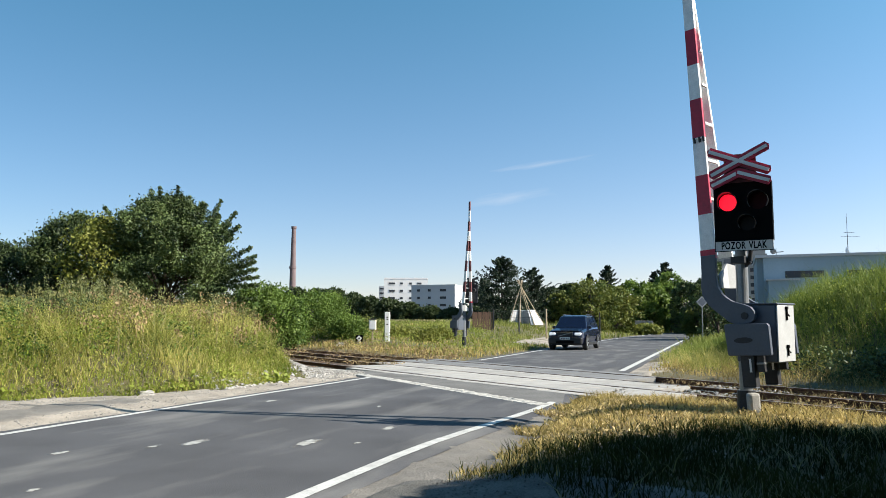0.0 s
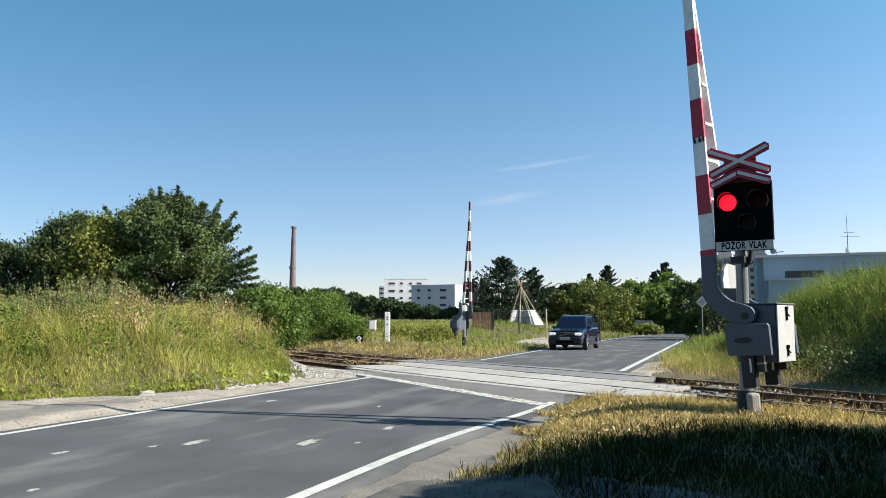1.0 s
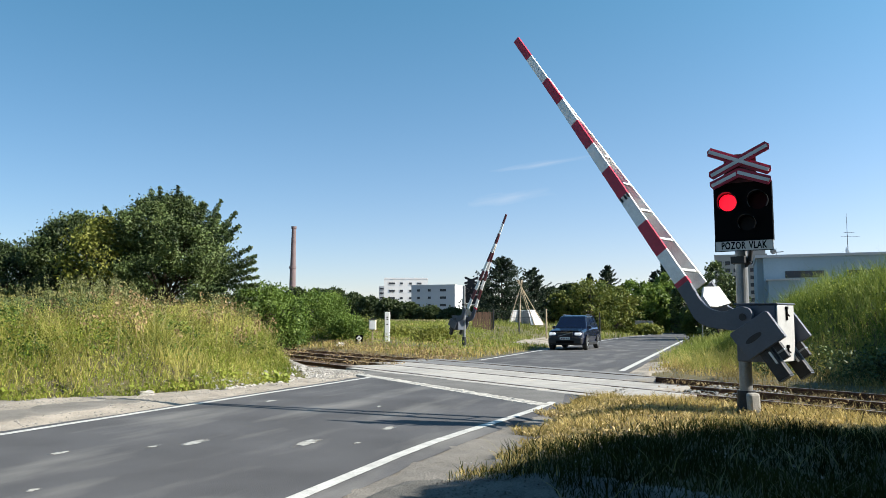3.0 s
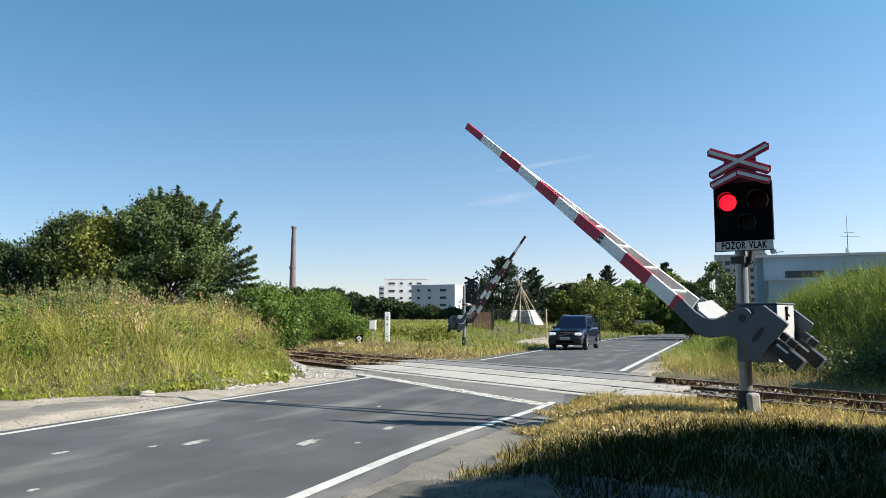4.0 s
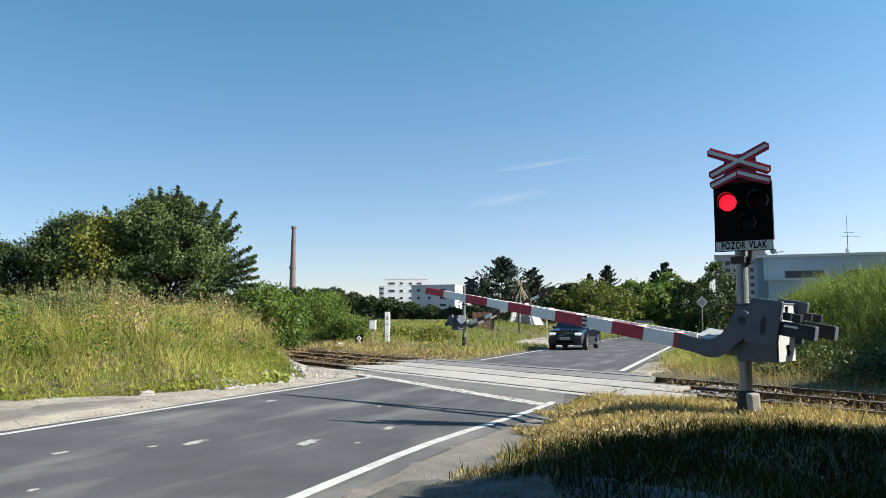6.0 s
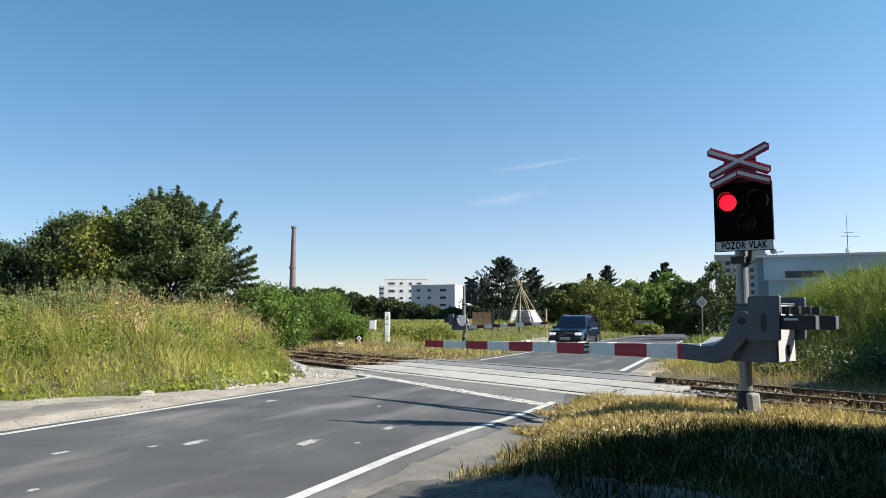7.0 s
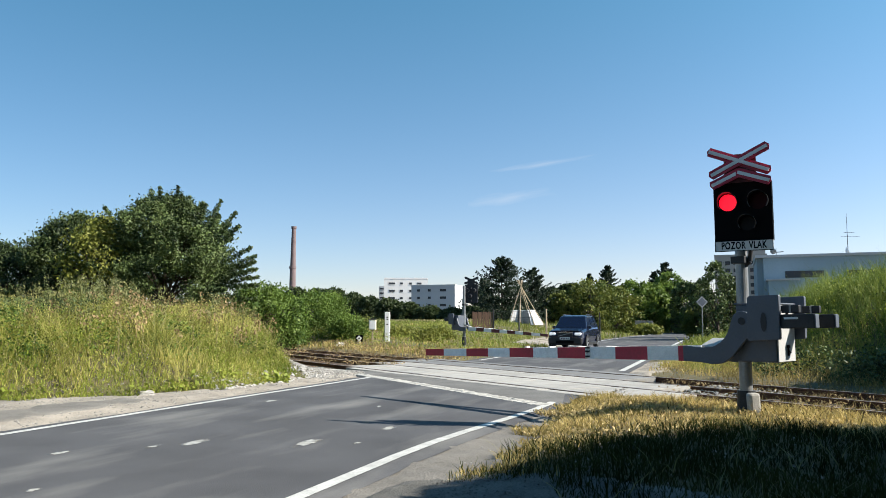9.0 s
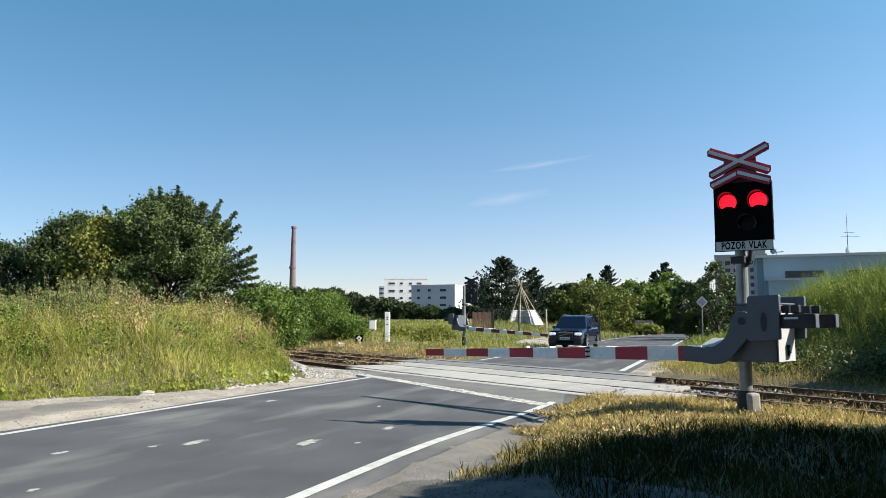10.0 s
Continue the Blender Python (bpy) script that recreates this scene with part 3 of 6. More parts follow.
FAR_BOOM = [(0.0, 88.6), (1.45, 88.6), (1.7, 84.6), (2.0, 78.4), (2.5, 69.6), (2.7, 66.2), (3.8, 47.0), (4.5, 37.6), (5.0, 30.2), (5.5, 22.8), (5.7, 19.9), (6.2, 12.6), (6.6, 7.2), (7.0, 2.8), (7.3, -0.4), (7.6, -2.0), (7.9, -2.5), (10.0, -2.5)]
L_PHASE, PERIOD = 1.80, 1.023
STRIPES = [6.62, 6.10, 5.49, 4.93, 4.39, 3.83, 3.29, 2.69, 2.13, 1.55, 0.95]
PIVOT = (-0.135, 0, 1.523)


def hexa(p0, p1, w0, h0, w1, h1, z0, z1, bm=None):
    """A tapered bar along x: centre y and sizes at both ends."""
    bm = bm or bmesh.new()
    x0, y0 = p0
    x1, y1 = p1
    a = [bm.verts.new((x0, y0 + sy * w0 / 2, z0 + sz * h0)) for sy, sz in ((-1, 0), (1, 0), (1, 1), (-1, 1))]
    b = [bm.verts.new((x1, y1 + sy * w1 / 2, z1 + sz * h1)) for sy, sz in ((-1, 0), (1, 0), (1, 1), (-1, 1))]
    fs = [bm.faces.new(a), bm.faces.new(b[::-1])] + [bm.faces.new((a[i], b[i], b[(i + 1) % 4], a[(i + 1) % 4])) for i in range(4)]
    bmesh.ops.recalc_face_normals(bm, faces=fs)
    return bm


def word(name, text, size, material, parent, m):
    cu = bpy.data.curves.new(name, 'FONT')
    cu.body, cu.size, cu.align_x, cu.align_y, cu.extrude, cu.offset = text, size, 'CENTER', 'CENTER', 0.002, 0.0035
    cu.space_character, cu.space_word = 1.12, 1.5
    tmp = bpy.data.objects.new(name, cu)
    scene.collection.objects.link(tmp)
    bpy.context.view_layer.update()
    me = bpy.data.meshes.new_from_object(tmp.evaluated_get(bpy.context.evaluated_depsgraph_get()))
    bpy.data.objects.remove(tmp)
    me.materials.clear()
    me.materials.append(material)
    ob = new(name, me)
    ob.parent, ob.matrix_basis = parent, m
    return ob


def disc(r, y0, y1, n=28):
    bm = bmesh.new()
    bmesh.ops.create_cone(bm, cap_ends=True, segments=n, radius1=r, radius2=r, depth=abs(y1 - y0), matrix=Matrix.Translation((0, (y0 + y1) / 2, 0)) @ pose(0, 0, 0, 90))
    return bm


def hood(r, length, lip=0.0):
    """An open visor over a lamp: the upper part of a tube, cut back below."""
    bm = bmesh.new()
    n = 22
    rows = []
    for k, rr in enumerate((r, r + 0.006)):
        ring = []
        for i in range(n + 1):
            a = radians(-40 + 260 * i / n)
            reach = length * (0.45 + 0.55 * max(0, math.sin(a)))
            ring.append((bm.verts.new((rr * math.cos(a), 0, rr * math.sin(a))), bm.verts.new((rr * math.cos(a), -reach, rr * math.sin(a)))))
        rows.append(ring)
    for k in (0, 1):
        for i in range(n):
            bm.faces.new((rows[k][i][0], rows[k][i][1], rows[k][i + 1][1], rows[k][i + 1][0]))
    for i in range(n):
        bm.faces.new((rows[0][i][1], rows[1][i][1], rows[1][i + 1][1], rows[0][i + 1][1]))
    bmesh.ops.recalc_face_normals(bm, faces=bm.faces)
    return bm


def bar_xz(p, q, w, y0, y1, point=0.0):
    """A flat bar between two places in x, z, with pointed ends."""
    p, q = Vector((p[0], p[1])), Vector((q[0], q[1]))
    d = (q - p).normalized()
    n = Vector((-d.y, d.x)) * w / 2
    poly = [p - n, p - d * point, p + n, q + n, q + d * point, q - n] if point else [p - n, p + n, q + n, q - n]
    return prism([(v.x, v.y) for v in poly], y0, y1)


def plate_with_holes(W, Z0, Z1, holes, y0, y1):
    """A sheet with round holes, cut on a fine grid of cells round them."""
    bm = bmesh.new()
    n = 24
    hx, hz, hr = holes[2]

    def cell(xa, xb, za, zb, hole=None):
        if xb - xa < 1e-6 or zb - za < 1e-6:
            return
        if hole is None:
            for yv in (y0, y1):
                bm.faces.new([bm.verts.new(p) for p in ((xa, yv, za), (xb, yv, za), (xb, yv, zb), (xa, yv, zb))])
            return
        x, z, r = hole
        outer, inner = [], []
        for i in range(n):
            a = 2 * math.pi * (i + 0.5) / n
            c, s = math.cos(a), math.sin(a)
            k = min((xb - x if c > 0 else x - xa) / max(1e-9, abs(c)), (zb - z if s > 0 else z - za) / max(1e-9, abs(s)))
            outer.append((x + c * k, z + s * k))
            inner.append((x + c * r, z + s * r))
        corners = [(xb, zb), (xa, zb), (xa, za), (xb, za)]
        for yv in (y0, y1):
            o = [bm.verts.new((p[0], yv, p[1])) for p in outer]
            q = [bm.verts.new((p[0], yv, p[1])) for p in inner]
            for i in range(n):
                j = (i + 1) % n
                bm.faces.new((o[i], o[j], q[j], q[i]))
            for cx, cz in corners:
                near_v = sorted(o, key=lambda v: (v.co.x - cx) ** 2 + (v.co.z - cz) ** 2)[:2]
                bm.faces.new((bm.verts.new((cx, yv, cz)), near_v[0], near_v[1]))
        a = [bm.verts.new((p[0], y0, p[1])) for p in inner]
        b = [bm.verts.new((p[0], y1, p[1])) for p in inner]
        for i in range(n):
            j = (i + 1) % n
            bm.faces.new((a[i], a[j], b[j], b[i]))
    h = 0.13
    cell(-W, W, Z0, hz - h)
    cell(-W, hx - h, hz - h, hz + h)
    cell(hx - h, hx + h, hz - h, hz + h, holes[2])
    cell(hx + h, W, hz - h, hz + h)
    cell(-W, W, hz + h, holes[0][1] - h)
    (xl, zl, rl), (xr, zr, rr) = holes[0], holes[1]
    cell(-W, xl - h, zl - h, zl + h)
    cell(xl - h, xl + h, zl - h, zl + h, holes[0])
    cell(xl + h, xr - h, zl - h, zl + h)
    cell(xr - h, xr + h, zl - h, zl + h, holes[1])
    cell(xr + h, W, zl - h, zl + h)
    cell(-W, W, zl + h, Z1)
    bmesh.ops.remove_doubles(bm, verts=bm.verts, dist=0.0005)
    bmesh.ops.recalc_face_normals(bm, faces=bm.faces)
    return bm


def bridge_plate():
    """A pale sheet with a cut-off shoulder, folded along its middle."""
    bm = bmesh.new()
    left, right = [(0.48, 0.12), (0.66, 0.12), (0.84, -0.12), (0.48, -0.12)], [(0.48, -0.12), (0.84, -0.12), (0.78, -0.36), (0.48, -0.36)]
    for pts, back in ((left, (0, 0, 0, 0)), (right, (0, 0, 0.10, 0.10))):
        a = [bm.verts.new((x, y, -0.38 + b)) for (x, y), b in zip(pts, back)]
        c = [bm.verts.new((x, y, -0.345 + b)) for (x, y), b in zip(pts, back)]
        bm.faces.new(a)
        bm.faces.new(c[::-1])
        for i in range(4):
            j = (i + 1) % 4
            bm.faces.new((a[j], a[i], c[i], c[j]))
    bmesh.ops.recalc_face_normals(bm, faces=bm.faces[:])
    return bm


def barrier(m, face, label, flash, pole_h=2.5):
    """A level-crossing barrier: the boom's way down is local +x, y to the front. face: turn of the lamp board."""
    th = thing("crossing_barrier", m, label, "level crossing barrier", group="crossing barriers")
    part("mast", tube((0, 0, -0.35), (0, 0, pole_h + 0.9), 0.088, 0.08, 20), GALV, th, "grey galvanised steel mast", smooth=False)
    part("mast_collar", tube((0, 0, 0.1), (0, 0, 0.56), 0.13, 0.12, 20), DARK, th)
    part("concrete_foot", box(-0.075, 0.075, -0.07, 0.07, -0.5, 0.54, 0.03), CONCRETE, th, "weathered concrete foot", m=pose(-0.16, 0.10, 0, 0, 3, 50))
    clamp = box(-0.10, 0.10, -0.10, 0.13, pole_h - 0.19, pole_h - 0.09, 0.01)
    part("clamp", clamp, DARK, th)
    con = tube((-0.13, 0.02, pole_h - 0.16), (-0.15, 0.02, pole_h + 0.02), 0.03, n=10)
    tube((-0.13, 0.02, pole_h - 0.16), (-0.04, 0.02, pole_h - 0.24), 0.03, n=10, bm=con)
    tube((-0.15, 0.02, pole_h + 0.02), (-0.13, 0.02, pole_h + 0.2), 0.03, n=10, bm=con)
    part("cable_conduit", con, DARK, th)
    body = part("drive_box", box(-0.485, 0.07, -0.49, 0.10, 0.955, 1.735, 0.02), GREY, th, "grey sheet-metal drive housing")
    part("lid", box(-0.51, 0.085, -0.51, 0.115, 1.735, 1.757, 0.008), GREY, body)
    part("side_door", box(-0.503, -0.485, -0.475, 0.085, 0.965, 1.725, 0.006), GREY_SUNLIT, body, "side door with sunlight put into its pale grey")
    for z0, z1 in ((1.52, 1.70), (1.04, 1.18)):
        h = tube((-0.517, -0.20, z0), (-0.517, -0.20, z1), 0.013, n=8)
        box(-0.530, -0.503, -0.225, -0.175, z1 - 0.03, z1 + 0.01, bm=h)
        tube((-0.521, -0.20, (z0 + z1) / 2), (-0.521, -0.27, (z0 + z1) / 2 - 0.03), 0.010, n=8, bm=h)
        part("door_latch", h, BLACK, body)
    # the moving arm
    boom = new("boom_arm")
    boom.parent = th
    boom.matrix_basis = pose(*PIVOT)
    plate = [(0.95, -0.345), (0.66, -0.37), (0.50, -0.36), (0.385, -0.30), (0.32, -0.235), (0.27, -0.165), (0.215, -0.01), (0.175, 0.075), (0.115, 0.12), (0.06, 0.13), (0.0, 0.115), (-0.035, 0.07), (-0.05, -0.02), (-0.05, -0.16), (0.0, -0.25), (0.09, -0.345), (0.16, -0.43), (0.235, -0.505), (0.34, -0.575), (0.42, -0.598), (0.52, -0.602), (0.69, -0.578), (0.95, -0.565)]
    weight = [(-0.06, 0.30), (-0.09, 0.325), (-0.475, 0.325), (-0.485, 0.31), (-0.47, -0.25), (-0.455, -0.265), (-0.06, -0.285), (-0.035, -0.26)]
    for side, y in ((1, 0.16), (-1, -0.56)):
        part("gooseneck", prism(plate, y, y + 0.07, 0.008), GREY, boom, "grey steel gooseneck plate")
        part("counterweight_plate", prism(weight, y + 0.075 * side, y + 0.07 + 0.075 * side, 0.008), GREY, boom)
        cw = box(-0.90, -0.47, y - 0.03, y + 0.10, -0.12, 0.065, 0.012)
        part("counterweight", cw, DARK, boom, "dark steel counterweight bar")
        part("counterweight_clamp", box(-0.915, -0.90, y - 0.026, y + 0.096, -0.115, 0.06, 0.006), GREY, boom)
        part("upper_bar", box(-0.70, -0.47, y - 0.02, y + 0.06, 0.085, 0.185, 0.01), DARK, boom)
        part("bar_strap", box(-0.60, -0.575, y - 0.025, y + 0.065, 0.08, 0.19, 0.004), GALV, boom)
        part("weight_slot", box(-0.70, -0.52, y + 0.10, y + 0.104, 0.0, 0.028), WHITE, boom)
        part("pivot_bolt", tube((0.06, y - 0.01, -0.01), (0.06, y + 0.085, -0.01), 0.05, n=16), DARK, boom)
    part("pivot_shaft", tube((0.06, -0.56, -0.01), (0.06, 0.2, -0.01), 0.04, n=12), DARK, boom)
    part("oval_mark", prism([(-0.27 + 0.04 * math.cos(a), -0.03 + 0.13 * math.sin(a)) for a in [i * math.pi / 8 for i in range(16)]], 0.306, 0.31), DARK, boom)
    part("arm_bridge", bridge_plate(), GREY_SUNLIT, boom, "pale cross plate between the arms")

    def yy(x):
        k = min(1.0, (x - 0.9) / 4.2)
        return 0.20 * (1 - k), -0.34 * (1 - k) - 0.03 * k, 0.21 - 0.085 * min(1.0, (x - 0.9) / 5.7)
    for i in range(10):
        x1, x0 = STRIPES[i], STRIPES[i + 1]
        f0, r0, h0 = yy(x0)
        f1, r1, h1 = yy(x1)
        bm = hexa((x0, f0), (x1, f1), 0.045, h0, 0.045, h1, -0.56, -0.56)
        red = i % 2 == 0
        part("boom_stripe", bm, (RED if flash else RED_SHADED) if red else BOOM_WHITE, boom, "red painted boom section" if red else "white painted boom section")
        if x0 < 5.0:
            part("rear_beam", hexa((x0, r0), (x1, r1), 0.04, h0, 0.04, h1, -0.56, -0.56), (SCUFFED if flash or not red else RED_SHADED), boom, "scuffed off-white rear beam" if flash or not red else "red painted rear beam")
            if f0 - r0 > 0.12:
                part("rung", box(x0 + 0.2, x0 + 0.24, r0 + 0.05, f0 - 0.05, -0.40, -0.37), WHITE, boom)
    for z in (-0.54, -0.46, -0.40):
        part("joint_bolt", box(2.62, 2.70, 0.135, 0.165, z, z + 0.03, 0.004), DARK, boom)
    part("joint_band", box(2.675, 2.695, 0.13, 0.160, -0.555, -0.385), SCUFFED, boom, "worn joint band of the boom")
    part("boom_root", hexa((0.90, 0.198), (1.03, 0.194), 0.056, 0.222, 0.056, 0.219, -0.566, -0.566), RED, boom, "red root sleeve")
    # lamp board
    tilt = new("lamp_board")
    tilt.parent = th
    tilt.matrix_basis = pose(0, 0, 0, 0, 0, face) @ pose(0.075 if flash else -0.36, -0.2, 0)
    part("bracket", box(-0.05, 0.05, 0.0, 0.16, 2.55, 2.62), DARK, tilt)
    part("bracket", box(-0.05, 0.05, 0.0, 0.16, 3.25, 3.32), DARK, tilt)
    # the board is a shallow case with three round openings
    W, Z0, Z1 = 0.378, 2.61, 3.43
    lamps = ((-0.192, 3.155, 0.118), (0.203, 3.155, 0.118), (0.055, 2.85, 0.100))
    if not flash:
        part("board", box(-W, W, -0.02, 0.02, 2.45, Z1, 0.01), DARK, tilt, "dark back of the lamp board")
        for x, z, r in lamps:
            part("lamp_case", tube((x, 0.02, z), (x, 0.16, z), 0.12, 0.09, 18), DARK, tilt)
    else:
        front = plate_with_holes(W, Z0, Z1, lamps, -0.03, -0.018)
        bd = part("board", front, BLACK, tilt, "black enamelled lamp board")
        cs = box(-W, W, 0.09, 0.10, Z0, Z1)
        box(-W, -W + 0.012, -0.018, 0.09, Z0, Z1, bm=cs)
        box(W - 0.012, W, -0.018, 0.09, Z0, Z1, bm=cs)
        box(-W + 0.012, W - 0.012, -0.018, 0.09, Z1 - 0.012, Z1, bm=cs)
        box(-W + 0.012, W - 0.012, -0.018, 0.09, Z0, Z0 + 0.012, bm=cs)
        part("case", cs, BLACK, bd)
        for x, z, r in lamps:
            part("visor", hood(r + 0.010, 0.15), VISOR, bd, m=pose(x, -0.03, z))
        for k, (x, z, r) in enumerate(lamps[:2]):
            part("lamp", disc(r * 1.1, 0.028, 0.036), LAMP_ON, bd, "lit red warning lamp", m=pose(x, 0, z))
            # made-up cover that stands in for switching the lamp off
            sh = part("shutter", disc(r * 1.08, 0.014, 0.018), LAMP_OFF, bd, "dark red disc added to cover the lamp when off", m=pose(x, 0, z))
            shutters.append((sh, x, z, r))
        part("lens", disc(0.115, 0.0, 0.01), CLEAR_LENS, bd, "unlit clear lens", m=pose(lamps[2][0], 0, lamps[2][1]))
    pl = part("sign_plate", box(-0.378, 0.378, -0.045, -0.032, 2.47, 2.62, 0.004), WHITE if flash else GREY, tilt, "white plate with black capitals")
    if flash:
        for a in (box(-0.378, 0.378, -0.049, -0.045, 2.61, 2.62), box(-0.378, 0.378, -0.049, -0.045, 2.47, 2.48), box(-0.378, -0.368, -0.049, -0.045, 2.48, 2.61), box(0.368, 0.378, -0.049, -0.045, 2.48, 2.61)):
            part("plate_border", a, BLACK, pl)
        word("lettering", "POZOR VLAK", 0.135, BLACK, pl, pose(0, -0.047, 2.545, 90) @ Matrix.Diagonal((0.64, 1, 1, 1)))
    # crossed arms, with the half arms below that mark more than one track
    yb = -0.10 if flash else 0.0
    part("cross_backing", box(-0.22, 0.20, yb + 0.03, yb + 0.04, 3.42, 3.82), RED_SHADED if flash else DARK, tilt)
    zc = 3.718
    ends = [((-0.405, zc + 0.165), (0.365, zc - 0.165)), ((-0.385, zc - 0.18), (0.355, zc + 0.175))]
    y = yb
    for k, (p, q) in enumerate(ends):
        a = part("cross_arm", bar_xz(p, q, 0.125, y, y + 0.02, 0.03), RED if flash else DARK, tilt, "white cross arm with a red border" if flash else "")
        if flash:
            part("white_field", bar_xz(p, q, 0.045, yb - 0.034 - 0.003 * k, yb - (0.0 if k == 0 else 0.028), 0.0), WHITE, a)
        y -= 0.028
    y -= 0.012
    for p, q in (((-0.375, 3.385), (-0.01, 3.548)), ((-0.03, 3.548), (0.375, 3.40))):
        a = part("half_arm", bar_xz(p, q, 0.12, y, y + 0.02, 0.02), RED if flash else DARK, tilt, "white half arm with a red border" if flash else "")
        if flash:
            part("white_field", bar_xz(p, q, 0.045, y - 0.004, y, 0.0), WHITE, a)
        y -= 0.006
    return th, boom


shutters = []
near_barrier, near_boom = barrier(pose(4.19, 10.60, 0.0, 0, 0, 134.3), -134.3 - 30, "grey barrier with red-white boom, flashing red lamps and cross", True)
far_barrier, far_boom = barrier(pose(1.18, 42.5, 0.10, 0, 0, -52), 52 + 180 - 17, "distant grey barrier with a red and white boom, seen from behind", False)


# ---- plants ----
def add_mesh(name, V, F, material, label="", category="", kind="", parent=None, smooth=False):
    me = bpy.data.meshes.new(name)
    V = np.ascontiguousarray(V, np.float32)
    F = np.ascontiguousarray(F, np.int32)
    k = F.shape[1]
    me.vertices.add(len(V))
    me.vertices.foreach_set("co", V.ravel())
    me.loops.add(F.size)
    me.loops.foreach_set("vertex_index", F.ravel())
    me.polygons.add(len(F))
    me.polygons.foreach_set("loop_start", np.arange(0, F.size, k, dtype=np.int32))
    me.polygons.foreach_set("loop_total", np.full(len(F), k, np.int32))
    me.update(calc_edges=True)
    me.materials.append(material)
    ob = new(name, me)
    ob.parent = parent
    return tagged(ob, label, category, kind=kind)


def blades(x, y, h, width, lean, seed, z=None, tip=0.15, bow=0.35):
    """Grass blades: two quads and a tip that bow over. Returns vertices and quads."""
    rng = np.random.default_rng(seed)
    n = len(x)
    z = zg(x, y) - 0.02 if z is None else z
    a = rng.uniform(0, 2 * np.pi, n)
    b = rng.uniform(0, 2 * np.pi, n)
    l = rng.uniform(0.1, 1.0, n) * lean * h
    w = width * rng.uniform(0.6, 1.3, n)
    V = np.zeros((n, 6, 3))
    for k, f in enumerate((0.0, 0.55, 1.0)):
        ww = w * (1.0, 0.8, tip)[k] / 2
        off = l * (f ** 1.8)
        zz = h * (f - bow * f ** 3 * rng.uniform(0, 0.6, n))
        for j, sg in enumerate((-1, 1)):
            V[:, 2 * k + j, 0] = x + off * np.cos(a) + sg * ww * np.cos(b)
            V[:, 2 * k + j, 1] = y + off * np.sin(a) + sg * ww * np.sin(b)
            V[:, 2 * k + j, 2] = z + zz
    i = np.arange(n)[:, None] * 6
    F = np.concatenate([i + np.array([[0, 1, 3, 2]]), i + np.array([[2, 3, 5, 4]])])
    return V.reshape(-1, 3), F


def join(*sets):
    V, F, k = [], [], 0
    for v, f in sets:
        V.append(v)
        F.append(f + k)
        k += len(v)
    return np.concatenate(V), np.concatenate(F)


def heads(x, y, ztop, size, seed, count=7):
    """Feathery seed heads: small leaves round the top of a stalk."""
    rng = np.random.default_rng(seed)
    n = len(x)
    X = np.repeat(x, count) + rng.normal(0, size * 0.16, n * count)
    Y = np.repeat(y, count) + rng.normal(0, size * 0.16, n * count)
    Z = np.repeat(ztop, count) - rng.uniform(0, size, n * count)
    return leaves(np.stack([X, Y, Z], 1), size * 0.22, seed + 1, up=0.7)


def leaves(P, size, seed, up=0.0, aspect=0.55):
    """A kite-shaped leaf at each place."""
    rng = np.random.default_rng(seed)
    n = len(P)
    d = rng.normal(0, 1, (n, 3))
    d[:, 2] = d[:, 2] * (1 - up) + up * 1.5
    d /= np.linalg.norm(d, axis=1)[:, None]
    e = np.cross(d, rng.normal(0, 1, (n, 3)))
    e /= np.linalg.norm(e, axis=1)[:, None] + 1e-9
    s = (np.asarray(size) * rng.uniform(0.6, 1.35, n))[:, None]
    V = np.stack([P - d * s * 0.5, P + e * s * aspect * 0.5 - d * s * 0.05, P + d * s * 0.5, P - e * s * aspect * 0.5 - d * s * 0.05], 1)
    return V.reshape(-1, 3), np.arange(n * 4).reshape(n, 4)


def patch(n, seed, x0, x1, y0, y1, keep, clump=0.0, nclump=0):
    """Random places in a stretch of ground, in clumps if asked."""
    rng = np.random.default_rng(seed)
    x, y = rng.uniform(x0, x1, n), rng.uniform(y0, y1, n)
    if nclump:
        cx, cy = rng.uniform(x0, x1, nclump), rng.uniform(y0, y1, nclump)
        k = rng.integers(0, nclump, n)
        x, y = cx[k] + rng.normal(0, clump, n), cy[k] + rng.normal(0, clump, n)
    m = keep(x, y)
    return x[m], y[m]


def on_left_bank(x, y):
    s, n, t = sn(x, y)
    lim = np.clip(np.where(s < 14, -13.1 + (s - 10.5) * 0.8, -10.45), -13.1, -10.45) + 0.25 * wob(x, y, 2.2)
    return (n < lim) & (t < np.clip(8.0 + (-11.5 - n) * 0.35, 8.0, 9.6) + 0.25 * wob(x, y, 1.7))


def rise(x, y):
    """0 at the verge, 1 well up the left bank."""
    s, n, t = sn(x, y)
    lim = np.clip(np.where(s < 14, -13.1 + (s - 10.5) * 0.8, -10.45), -13.1, -10.45)
    return np.clip((lim - n) / 4.0, 0, 1)


DOCK = leaf("dock_brown", (0.20, 0.125, 0.06), (0.56, 0.41, 0.21))
# left bank: tall meadow grass with seed heads, green weeds in patches between
x, y = patch(140000, 22, -24, -3, 12, 34, on_left_bank)
mott = wob(x, y, 0.9) + 0.7 * wob(x, y, 2.1, 1.0)
h = (0.17 + 0.44 * rise(x, y)) * np.random.default_rng(23).uniform(0.4, 1.3, len(x)) * (1 + 0.36 * mott)
g = np.random.default_rng(20).uniform(0, 1, len(x)) < np.clip(0.42 - 0.35 * mott - 0.15 * rise(x, y), 0.08, 0.9)
